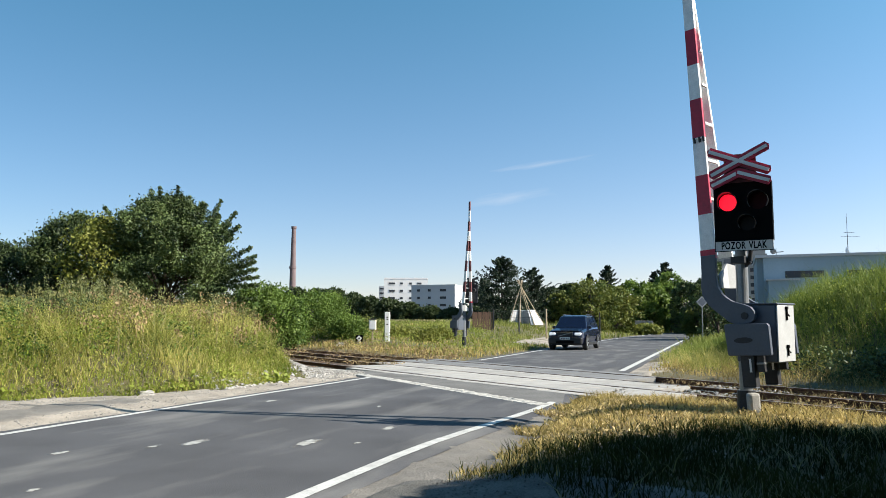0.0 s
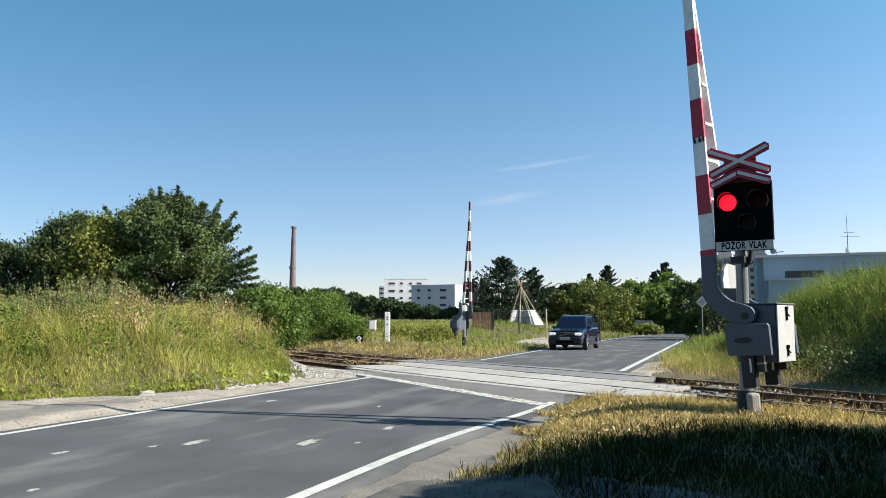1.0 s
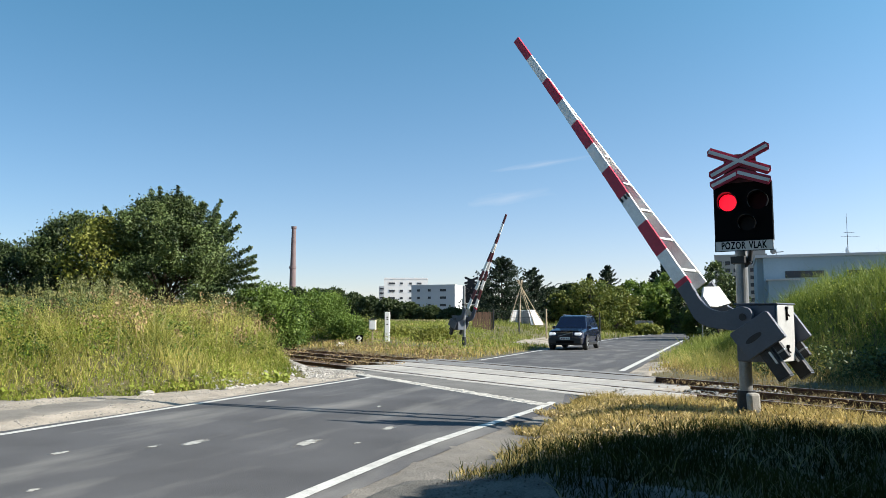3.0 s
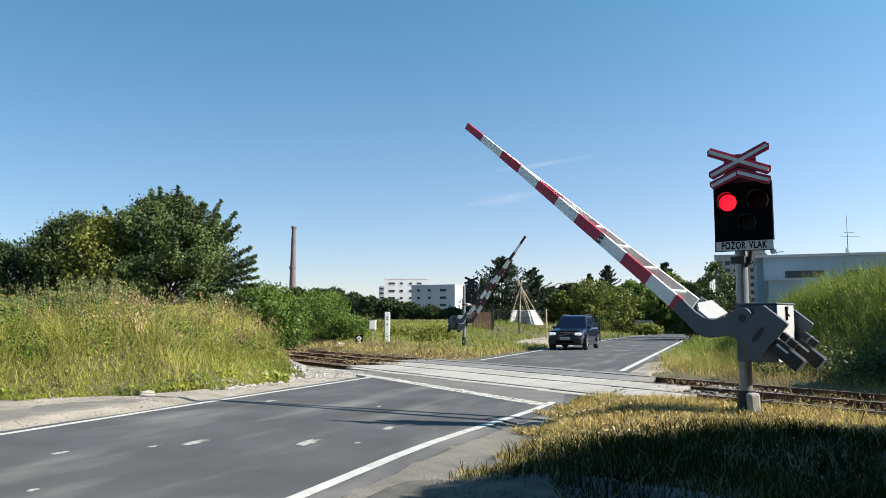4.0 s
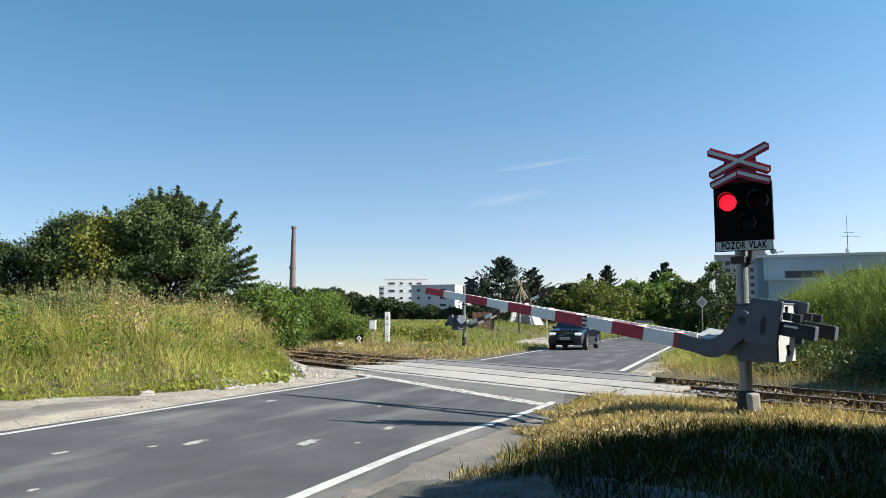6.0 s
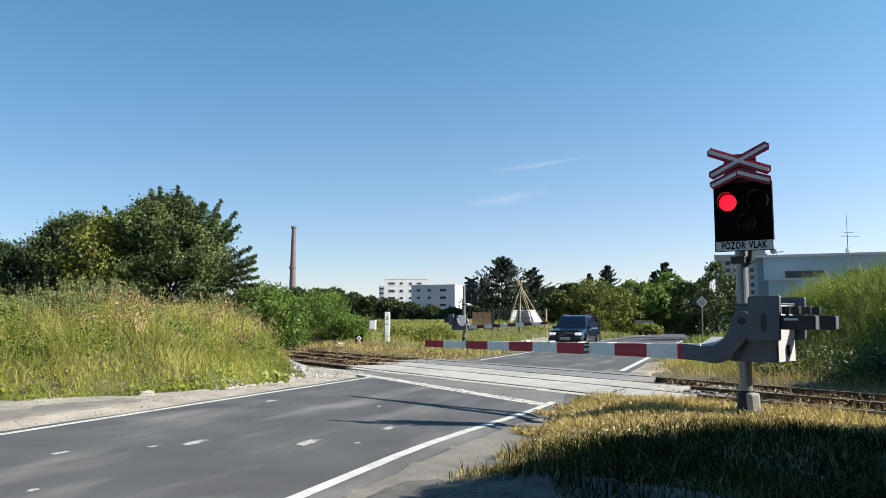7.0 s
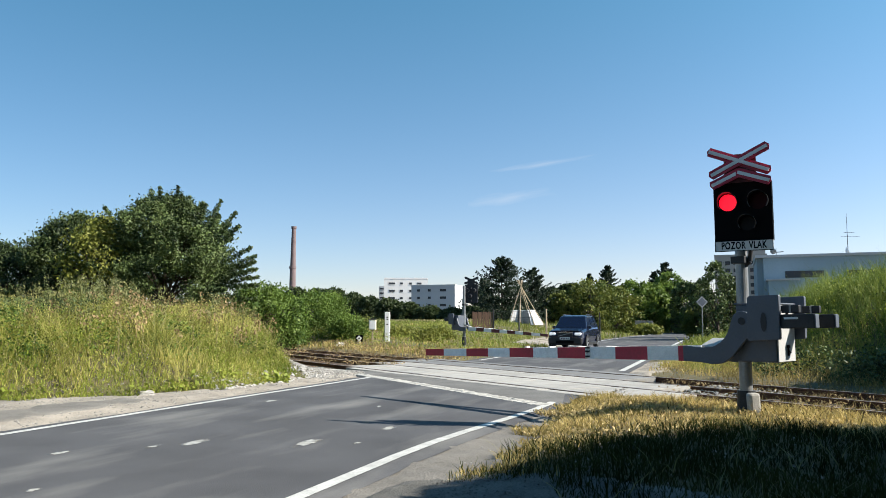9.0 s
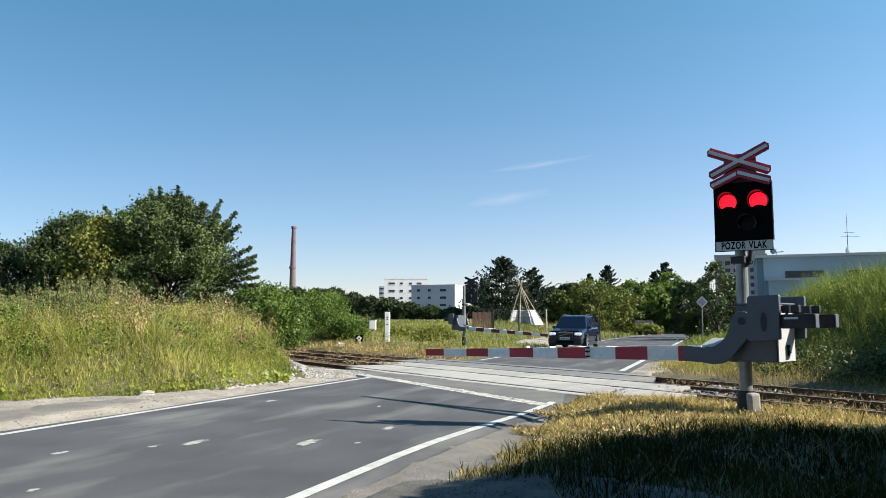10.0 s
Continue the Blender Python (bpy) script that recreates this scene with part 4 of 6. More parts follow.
add_mesh("meadow_grass", *blades(x[~g], y[~g], h[~g], 0.0165, 0.95, 24), G_TALL, "tall yellow-green meadow grass gone to seed", "grass", "stuff")
add_mesh("green_grass", *blades(x[g], y[g], h[g] * 0.9, 0.021, 0.8, 19), G_GREEN, "fresh green grass in patches on the bank", "grass", "stuff")
k = (np.random.default_rng(25).uniform(0, 1, len(x)) < 0.05) & (rise(x, y) > 0.3)
add_mesh("seed_heads", *heads(x[k], y[k], zg(x[k], y[k]) + h[k] * 1.1, 0.19, 26, 6), G_HEAD, "pale feathery seed heads above the grass", "grass", "stuff")
x, y = patch(90000, 27, -24, -3, 12, 33, on_left_bank, 0.55, 420)
h = 0.10 + 0.62 * rise(x, y) * np.random.default_rng(28).uniform(0.4, 1.15, len(x))
P = np.stack([x, y, zg(x, y) + h * np.random.default_rng(29).uniform(0.35, 1.0, len(x))], 1)
add_mesh("bank_weeds", *leaves(P, 0.055, 30, up=0.3, aspect=0.5), G_GREEN, "low green broad-leaved weeds on the bank", "weeds", "stuff")
x, y = patch(9000, 35, -14, -3, 12, 20, lambda x, y: on_left_bank(x, y) & (rise(x, y) < 0.18), 0.16, 240)
P = np.stack([x, y, zg(x, y) + np.random.default_rng(36).uniform(0.03, 0.2, len(x))], 1)
add_mesh("foot_weeds", *leaves(P, 0.11, 37, up=0.1, aspect=0.8), G_GREEN, "broad leaves at the foot of the bank", "weeds", "stuff")
x, y = patch(60000, 147, -15, -3, 11, 27, lambda x, y: on_left_bank(x, y) & (rise(x, y) < 0.45))
h = np.random.default_rng(148).uniform(0.06, 0.26, len(x)) * (1 + 0.35 * wob(x, y, 1.6))
add_mesh("foot_turf", *blades(x, y, h, 0.014, 1.3, 149, bow=0.5), G_GREEN, "short yellow-green grass at the foot of the bank", "grass", "stuff")
# fine yellow-green foliage that fills the grass, and pale spikes standing in it
x, y = patch(52000, 110, -24, -3, 12, 33, on_left_bank, 0.5, 500)
h = 0.10 + 0.75 * rise(x, y) * np.random.default_rng(111).uniform(0.3, 1.1, len(x))
P = np.stack([x, y, zg(x, y) + h * np.random.default_rng(112).uniform(0.4, 1.0, len(x))], 1)
add_mesh("feathery_weeds", *leaves(P, 0.055, 113, up=0.3, aspect=0.45), G_TALL, "fine yellow-green feathery weeds among the grass", "weeds", "stuff")
x, y = patch(150, 114, -20, -4, 13, 26, lambda x, y: on_left_bank(x, y) & (rise(x, y) > 0.2))
h = np.random.default_rng(115).uniform(0.7, 1.25, len(x))
k = 34
f = np.tile(np.linspace(0.35, 1.0, k), len(x))
rng = np.random.default_rng(116)
P = np.stack([np.repeat(x, k) + rng.normal(0, 0.022, len(x) * k), np.repeat(y, k) + rng.normal(0, 0.022, len(x) * k), np.repeat(zg(x, y), k) + np.repeat(h, k) * f], 1)
add_mesh("weed_spikes", *join(blades(x, y, h, 0.014, 0.06, 117, bow=0.0), leaves(P, 0.05, 118, aspect=0.5)), G_HEAD, "slim pale upright weed spikes in the grass", "weeds", "stuff")
# single tall stalks along the crest
x, y = patch(420, 31, -22, -5, 17, 26, lambda x, y: on_left_bank(x, y) & (rise(x, y) > 0.75), 0.8, 30)
h = np.random.default_rng(32).uniform(0.8, 1.45, len(x))
z = zg(x, y)
A = blades(x, y, h, 0.02, 0.2, 33, bow=0.0)
B = heads(x, y, z + h, 0.34, 34, 26)
add_mesh("tall_stalks", *join(A, B), leaf("stalk_green", (0.14, 0.17, 0.05), (0.34, 0.33, 0.14)), "tall pale weed stalks standing above the grass", "weeds", "stuff")


# a stand of tall plumes on the crest, darker weeds in hollows
x, y = patch(30, 130, -11.6, -9.4, 22.5, 25, on_left_bank, 0.5, 6)
h = np.random.default_rng(131).uniform(0.9, 1.6, len(x))
add_mesh("plume_stalks", *join(blades(x, y, h, 0.022, 0.15, 132, bow=0.0), leaves(np.stack([np.repeat(x, 70) + np.random.default_rng(133).normal(0, 0.045, 70 * len(x)), np.repeat(y, 70) + np.random.default_rng(144).normal(0, 0.045, 70 * len(x)), np.repeat(zg(x, y) + h, 70) - np.random.default_rng(145).uniform(0, 0.62, 70 * len(x))], 1), 0.05, 146, up=0.5, aspect=0.5)), leaf("plume_green", (0.16, 0.20, 0.07), (0.36, 0.38, 0.17)), "tall pale green plumes on the crest of the bank", "weeds", "stuff")
x, y = patch(9000, 134, -22, -5, 14, 25, lambda x, y: on_left_bank(x, y) & (rise(x, y) > 0.25), 0.32, 34)
hh = 0.12 + 0.5 * rise(x, y) * np.random.default_rng(135).uniform(0.2, 1.1, len(x))
add_mesh("dark_weeds", *leaves(np.stack([x, y, zg(x, y) + hh], 1), 0.075, 136, up=0.2), L_BUSH, "darker green leafy weeds in the grass of the bank", "weeds", "stuff")


x, y = patch(9000, 155, -14.5, -9.6, 19.0, 23.5, lambda x, y: on_left_bank(x, y) & (rise(x, y) > 0.4), 0.4, 22)
hh = 0.2 + 0.55 * np.random.default_rng(156).uniform(0.1, 1.1, len(x))
add_mesh("olive_weeds", *leaves(np.stack([x, y, zg(x, y) + hh], 1), 0.065, 157, up=0.3), L_TREE, "dark olive weeds high on the bank", "weeds", "stuff")


# brown dock stalks on the end of the bank
x, y = patch(120, 38, -9.5, -4.2, 18, 27, lambda x, y: on_left_bank(x, y) & (rise(x, y) > 0.45), 0.6, 26)
h = np.random.default_rng(39).uniform(0.6, 1.15, len(x))
A = blades(x, y, h, 0.018, 0.25, 40, bow=0.0)
B = heads(x, y, zg(x, y) + h, 0.4, 49, 18)
add_mesh("dock_stalks", *join(A, B), DOCK, "reddish-brown dry dock stalks on the bank", "weeds", "stuff")


# right verge: thin grass, dry and yellow towards the track
def on_right(x, y):
    s, n, t = sn(x, y)
    lim = np.where(s < 6.8, -1.25, -2.35 - 0.35 * sm(8, 12, s)) + 0.3 * wob(x, y, 2.6)
    return (n > lim) & (t < 11.1)


x, y = patch(160000, 41, -1, 14, 4.5, 15, on_right)
s_, n_, t_ = sn(x, y)
# straw gives way to the shade-darkened grass along the shade's edge
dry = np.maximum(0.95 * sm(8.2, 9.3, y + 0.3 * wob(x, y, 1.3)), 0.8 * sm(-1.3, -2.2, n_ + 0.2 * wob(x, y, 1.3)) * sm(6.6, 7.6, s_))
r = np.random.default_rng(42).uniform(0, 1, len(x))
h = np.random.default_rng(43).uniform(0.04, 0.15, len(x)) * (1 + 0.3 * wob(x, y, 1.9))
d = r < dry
add_mesh("dry_grass", *blades(x[d], y[d], h[d] * (0.9 + 0.7 * sm(9.0, 10.2, t_[d])), 0.012, 1.1, 44), G_DRY, "trampled straw-yellow grass beside the track", "grass", "stuff")
add_mesh("shade_dark_grass", *blades(x[~d], y[~d], h[~d] * 1.25, 0.011, 0.8, 45), G_SHADE, "short rough green verge grass", "grass", "stuff")
x, y = patch(34000, 73, -1, 13, 5, 14, lambda x, y: on_right(x, y) & (y > 8.4), 0.22, 900)
add_mesh("straw_litter", *leaves(np.stack([x, y, zg(x, y) + np.random.default_rng(74).uniform(0.0, 0.07, len(x))], 1), 0.07, 75, aspect=0.3), STRAW, "trampled straw and dead leaves on the verge", "straw", "stuff")


x, y = patch(800, 76, -1, 12, 4.8, 9.0, lambda x, y: on_right(x, y) & (y < 8.8), 0.35, 160)
h = np.random.default_rng(77).uniform(0.10, 0.34, len(x))
add_mesh("pale_blades", *blades(x, y, h, 0.012, 1.5, 79, bow=0.5), leaf("pale_bent_blades", (0.14, 0.16, 0.05), (0.42, 0.37, 0.18), patch=2.0), "pale bent dead blades in the verge grass", "grass", "stuff")


# dry grass between and behind the rails
def on_track(x, y):
    s, n, t = sn(x, y)
    off = (n > -1.9) | (n < -10.2)
    return off & (t > 10.9) & (t < 20.5) & (wob(x, y, 1.1) > -0.6)


x, y = patch(56000, 46, -14, 14, 10, 40, on_track)
s_, n_, t_ = sn(x, y)
h = np.random.default_rng(47).uniform(0.05, 0.22, len(x)) * (0.6 + 0.8 * sm(16.0, 18.5, t_)) * np.where(n_ < 0, 0.5, 1.9)
add_mesh("track_grass", *blades(x, y, h, 0.014, 0.8, 48), leaf("dry_reddish_grass", (0.14, 0.11, 0.035), (0.42, 0.33, 0.12)), "dry reddish grass among the rails", "grass", "stuff")


x, y = patch(22000, 90, -18, 4, 22, 46, lambda x, y: (sn(x, y)[2] > 16.9) & (sn(x, y)[2] < 20.0) & (sn(x, y)[1] < -10.3), 0.35, 260)
P = np.stack([x, y, zg(x, y) + np.random.default_rng(91).uniform(0.0, 0.28, len(x)) * (1 + 0.5 * wob(x, y, 1.3))], 1)
add_mesh("brown_weeds", *leaves(P, 0.10, 92, up=0.3), DOCK, "low reddish-brown weeds beyond the rails", "weeds", "stuff")


x, y = patch(14000, 152, -16, 2, 17, 40, lambda x, y: (sn(x, y)[2] > 12.0) & (sn(x, y)[2] < 17.2) & (sn(x, y)[1] < -10.5), 0.3, 300)
add_mesh("rail_weeds", *leaves(np.stack([x, y, zg(x, y) + np.random.default_rng(153).uniform(0.05, 0.26, len(x))], 1), 0.08, 154, up=0.3), DOCK, "reddish-brown weeds overgrowing the far rails", "weeds", "stuff")


x, y = patch(12000, 158, 2, 16, 10, 24, lambda x, y: (sn(x, y)[2] > 11.5) & (sn(x, y)[2] < 17.4) & (sn(x, y)[1] > -1.4), 0.25, 420)
add_mesh("track_litter", *leaves(np.stack([x, y, zg(x, y) + np.random.default_rng(159).uniform(0.03, 0.16, len(x))], 1), 0.075, 160, aspect=0.35), DOCK, "dead brown stalks and leaves between the rails", "straw", "stuff")


# right bank behind the track: tall green grass
def on_reeds(x, y):
    s, n, t = sn(x, y)
    return (t > 18.0) & (n > -1.9 + 0.3 * wob(x, y, 1.1)) & (n < 20)


x, y = patch(110000, 51, 4, 26, 14, 40, lambda x, y: on_reeds(x, y) & (sn(x, y)[2] > 20.5))
s_, n_, t_ = sn(x, y)
h = np.random.default_rng(52).uniform(0.45, 1.1, len(x)) * (0.35 + 0.8 * sm(-1.5, 5, n_)) * (1 + 0.22 * wob(x, y, 1.0)) * (0.45 + 0.85 * sm(20.5, 25, t_))
add_mesh("reed_grass", *blades(x, y, h, 0.018, 0.6, 53), G_REED, "tall dense green grass on the bank behind the track", "grass", "stuff")
x, y = patch(15000, 59, 3, 24, 14, 34, lambda x, y: on_reeds(x, y) & (sn(x, y)[2] > 19.6) & (sn(x, y)[2] < 27), 0.45, 260)
s_, n_, t_ = sn(x, y)
hh = np.random.default_rng(60).uniform(0.15, 1.0, len(x)) * (0.25 + 0.75 * sm(-1, 4, n_)) * (0.3 + 0.7 * sm(19.6, 24, t_))
add_mesh("bank_herbs", *leaves(np.stack([x, y, zg(x, y) + hh], 1), 0.08, 50, up=0.2), L_BUSH, "dark green herbs among the grass of the bank", "weeds", "stuff")
x, y = patch(12000, 84, 4, 26, 15, 34, lambda x, y: on_reeds(x, y) & (sn(x, y)[2] > 19.3) & (sn(x, y)[2] < 27), 0.32, 300)
s_, n_, t_ = sn(x, y)
hh = np.random.default_rng(85).uniform(0.3, 1.05, len(x)) * (0.3 + 0.75 * sm(-1, 4, n_)) * (0.3 + 0.75 * sm(19.3, 24, t_))
add_mesh("leafy_weeds", *leaves(np.stack([x, y, zg(x, y) + hh], 1), 0.085, 86, up=0.2), G_GREEN, "light green leafy weeds on the bank", "weeds", "stuff")
x, y = patch(42000, 54, 3, 22, 14, 34, lambda x, y: on_reeds(x, y) & (sn(x, y)[2] < 22.0))
s_, n_, t_ = sn(x, y)
h = np.random.default_rng(55).uniform(0.15, 0.6, len(x)) * (0.6 + 0.6 * sm(18, 20, t_))
k = np.random.default_rng(57).uniform(0, 1, len(x)) < 0.10
B = heads(x[k], y[k], zg(x[k], y[k]) + h[k], 0.16, 58, 5)
low = t_ < 19.6 + 0.6 * wob(x, y, 1.2)
A = blades(x[~low], y[~low], h[~low], 0.014, 0.9, 56)
add_mesh("foot_grass", *blades(x[low], y[low], h[low] * 0.8, 0.014, 0.9, 72), G_DRY, "dry yellow grass between the rails and the bank", "grass", "stuff")
add_mesh("bank_grass", *join(A, B), G_TALL, "yellowing grass along the foot of the bank", "grass", "stuff")


x, y = patch(15000, 137, 8.0, 15, 14, 22, lambda x, y: on_reeds(x, y) & (sn(x, y)[2] > 18.2) & (sn(x, y)[2] < 20.8) & (x > 8.6 + 0.5 * wob(x, y, 1.5)), 0.35, 90)
hh = np.random.default_rng(138).uniform(0.05, 0.95, len(x)) * (0.7 + 0.3 * wob(x, y, 1.4))
add_mesh("shrubby_weeds", *leaves(np.stack([x, y, zg(x, y) + hh], 1), 0.10, 139, up=0.2), L_TREE, "dark shrubby weeds along the foot of the bank", "weeds", "stuff")


# far side of the crossing, left of the road
def on_far(x, y):
    s, n, t = sn(x, y)
    return (t > 17.3) & (n < -9.7) & ~((n > -13.3) & (s > 48.5) & (s < 60.5))


x, y = patch(64000, 61, -26, 16, 24, 75, on_far)
h = np.random.default_rng(62).uniform(0.12, 0.5, len(x)) * (1 + 0.5 * wob(x, y, 0.45)) * np.where(y < 44, 0.8, 0.75)
s_, n_, t_ = sn(x, y)
d = np.random.default_rng(63).uniform(0, 1, len(x)) < 0.8 * sm(33, 22, t_) + 0.06
add_mesh("far_grass", *blades(x[~d], y[~d], h[~d], 0.04, 0.6, 64), G_FIELD, "rough green grass beyond the track", "grass", "stuff")
add_mesh("far_dry_grass", *blades(x[d], y[d], h[d] * 0.8, 0.035, 0.7, 65), G_DRY, "dry yellow grass by the far rails", "grass", "stuff")
x, y = patch(9000, 141, -12, 5, 38, 60, lambda x, y: on_far(x, y) & (sn(x, y)[2] > 19), 0.45, 190)
hh = np.random.default_rng(142).uniform(0.05, 0.45, len(x)) * (1 + 0.5 * wob(x, y, 0.8))
add_mesh("far_weeds", *leaves(np.stack([x, y, zg(x, y) + hh], 1), 0.10, 143, up=0.2), G_GREEN, "clumps of green weeds beyond the track", "weeds", "stuff")
x, y = patch(26000, 66, 8, 45, 40, 130, lambda x, y: (sn(x, y)[1] > -2.0 + np.vectorize(bend)(sn(x, y)[0])) & (sn(x, y)[1] < 16 + np.vectorize(bend)(sn(x, y)[0])))
add_mesh("roadside_grass", *blades(x, y, np.random.default_rng(67).uniform(0.3, 0.8, len(x)), 0.06, 0.6, 68), G_FIELD, "grass along the far roadside", "grass", "stuff")
x, y = patch(20000, 69, -60, 60, 70, 140, lambda x, y: sn(x, y)[1] < -9.6 + np.vectorize(bend)(sn(x, y)[0]))
add_mesh("meadow", *blades(x, y, np.random.default_rng(70).uniform(0.2, 0.6, len(x)), 0.09, 0.6, 71), G_FIELD, "pale meadow in the distance", "grass", "stuff")

x, y = patch(10000, 87, -11, 4, 78, 104, lambda x, y: x < 1e9)
add_mesh("stubble_field", *blades(x, y, np.random.default_rng(88).uniform(0.25, 0.5, len(x)), 0.12, 0.5, 89), G_STUBBLE, "strip of pale stubble field in the distance", "field", "stuff")


# ---- trees and bushes ----
def crown_points(cx, cy, z0, z1, rx, ry, clumps, per, spread_, seed, shape=0.55, shell=0.55, ragged=0.25):
    """Clumps of leaves over an uneven dome; shape: height of the widest part."""
    rng = np.random.default_rng(seed)
    f = rng.uniform(0, 1, clumps) ** 0.8
    prof = np.where(f < shape, 0.72 + 0.28 * np.sin(f / shape * np.pi / 2), np.sqrt(np.clip(1 - ((f - shape) / (1 - shape)) ** 2, 0.02, 1)))
    a = rng.uniform(0, 2 * np.pi, clumps)
    r = prof * rng.uniform(shell, 1.0, clumps) ** 0.6 * (1 + ragged * np.sin(3 * a + seed) * np.cos(5 * f * 3 + seed) + rng.normal(0, ragged * 0.35, clumps))
    C = np.stack([cx + rx * r * np.cos(a), cy + ry * r * np.sin(a), z0 + (z1 - z0) * f], 1)
    P = np.repeat(C, per, 0) + rng.normal(0, 1, (clumps * per, 3)) * spread_ * np.array([1, 1, 0.75])
    return C, P


def tree(name, cx, cy, top, rx, material, label, category, seed, base=None, low=0.3, clumps=160, per=110, size=0.13, spread_=0.35, trunk=0.16, ry=None, shape=0.45, ragged=0.25, extra=None):
    z = float(zg(cx, cy)) if base is None else base
    th = thing(name, Matrix.Identity(4), label, category)
    C, P = crown_points(cx, cy, z + low, top, rx, ry or rx, clumps, per, spread_, seed, shape, ragged=ragged)
    if extra is not None:
        C, P = np.concatenate([C, extra[0]]), np.concatenate([P, extra[1]])
    add_mesh("crown", *leaves(P, size, seed + 5), material, parent=th)
    rng = random.Random(seed)
    bm = tube((cx, cy, z - 0.2), (cx, cy, z + (top - z) * 0.45), trunk, trunk * 0.6, 10)
    ends = C[np.random.default_rng(seed + 9).choice(len(C), min(len(C), 26), replace=False)]
    for e in ends:
        f = rng.uniform(0.12, 0.45)
        p = Vector((cx, cy, z + (top - z) * f))
        q = Vector(e)
        mid = p.lerp(q, 0.5) + Vector((0, 0, 0.12 * (top - z) * rng.uniform(0, 0.5)))
        tube(p, mid, trunk * 0.35, trunk * 0.2, 6, bm)
        tube(mid, q, trunk * 0.2, trunk * 0.06, 6, bm)
    part("trunk", bm, BARK, th, "brown trunk with limbs")
    return th


def ray_branches(cx, cy, z0, dirs, per, seed):
    """Long leafy shoots that stand out of the outline."""
    rng = np.random.default_rng(seed)
    C, P = [], []
    for (dx, dy, dz, ln) in dirs:
        d = np.array([dx, dy, dz], float)
        d /= np.linalg.norm(d)
        f = np.linspace(0.45, 1, 16)
        L0 = np.array([cx, cy, z0]) + d * ln * f[:, None]
        C.append(L0)
        P.append(np.repeat(L0, per, 0) + rng.normal(0, 1, (16 * per, 3)) * np.repeat(0.16 * (1.25 - f), per)[:, None])
    return np.concatenate(C), np.concatenate(P)


srng = random.Random(12)
shoots = [(1, 0, 0.42, 3.95), (1, -0.1, 0.25, 3.9), (1, 0, 0.08, 3.8), (1, 0.1, -0.08, 3.7), (1, 0, 0.55, 3.9), (1, 0, 0.17, 3.8)]
for k in range(54):
    a, e = srng.uniform(0, 2 * math.pi), radians(srng.uniform(-5, 88))
    shoots.append((math.cos(a) * math.cos(e), math.sin(a) * math.cos(e), math.sin(e), srng.uniform(2.9, 3.7) + 0.85 * math.sin(e)))
tree("tree", -11.75, 32.0, 6.6, 2.45, L_TREE, "dense dark green broad-leaved tree behind the bank", "tree", 101, base=1.2, low=0.2, clumps=300, per=260, size=0.11, spread_=0.23, ragged=0.26, extra=ray_branches(-11.6, 32.0, 2.75, shoots, 50, 7))
tree("bush", -16.4, 34.5, 6.15, 2.5, L_BUSH_SHADE, "rounded green bush behind the bank, darkened as in shade", "bush", 103, base=1.3, low=0.1, clumps=210, per=200, size=0.13, spread_=0.25)
tree("bush", -14.0, 30.6, 5.5, 1.15, L_YELLOW, "yellow-green bush behind the bank", "bush", 104, base=1.3, low=0.2, clumps=70, per=110, size=0.14, spread_=0.26)
tree("bush", -20.6, 35.5, 4.9, 2.4, L_BUSH_SHADE, "spreading green bush behind the bank, darkened as in shade", "bush", 105, base=1.3, low=0.1, clumps=180, per=190, size=0.13, spread_=0.25)
tree("bush", -24.2, 36.5, 4.6, 2.6, L_BUSH_SHADE, "spreading green bush behind the bank, darkened as in shade", "bush", 106, base=1.3, low=0.1, clumps=160, per=180, size=0.13, spread_=0.26)
tree("bush", -8.0, 33.5, 2.9, 1.9, L_BUSH, "low dark bush at the end of the bank", "bush", 107, base=0.6, low=0.0, clumps=110, per=90, size=0.14, spread_=0.26)
# bushes between bank and far track
for k, (px_, d, top, rx, m) in enumerate(((500, 46, 2.4, 1.5, L_BUSH), (548, 50, 3.3, 1.7, L_BUSH), (584, 52, 3.3, 1.0, L_BUSH), (470, 52, 2.8, 1.8, L_BUSH), (640, 56, 1.5, 1.2, L_OLIVE), (615, 48, 1.7, 0.9, L_BUSH))):
    tree("bush", (px_ - 784) / 1340 * d, d, top, rx, m, "leafy green bush beyond the track" if m is L_BUSH else "small yellow-green bush beyond the track", "bush", 120 + k, low=0.0, clumps=90, per=120, size=0.13, spread_=0.24, trunk=0.07, ragged=0.42)
for k, (px_, d, top, rx, m) in enumerate(((775, 49, 1.0, 0.8, L_YELLOW), (755, 47, 0.9, 0.7, L_YELLOW), (710, 50, 0.95, 0.9, L_YELLOW))):
    tree("bush", (px_ - 784) / 1340 * d, d, top, rx, m, "small yellow-green bush beyond the track", "bush", 140 + k, low=0.0, clumps=50, per=60, size=0.15, spread_=0.2, trunk=0.04)
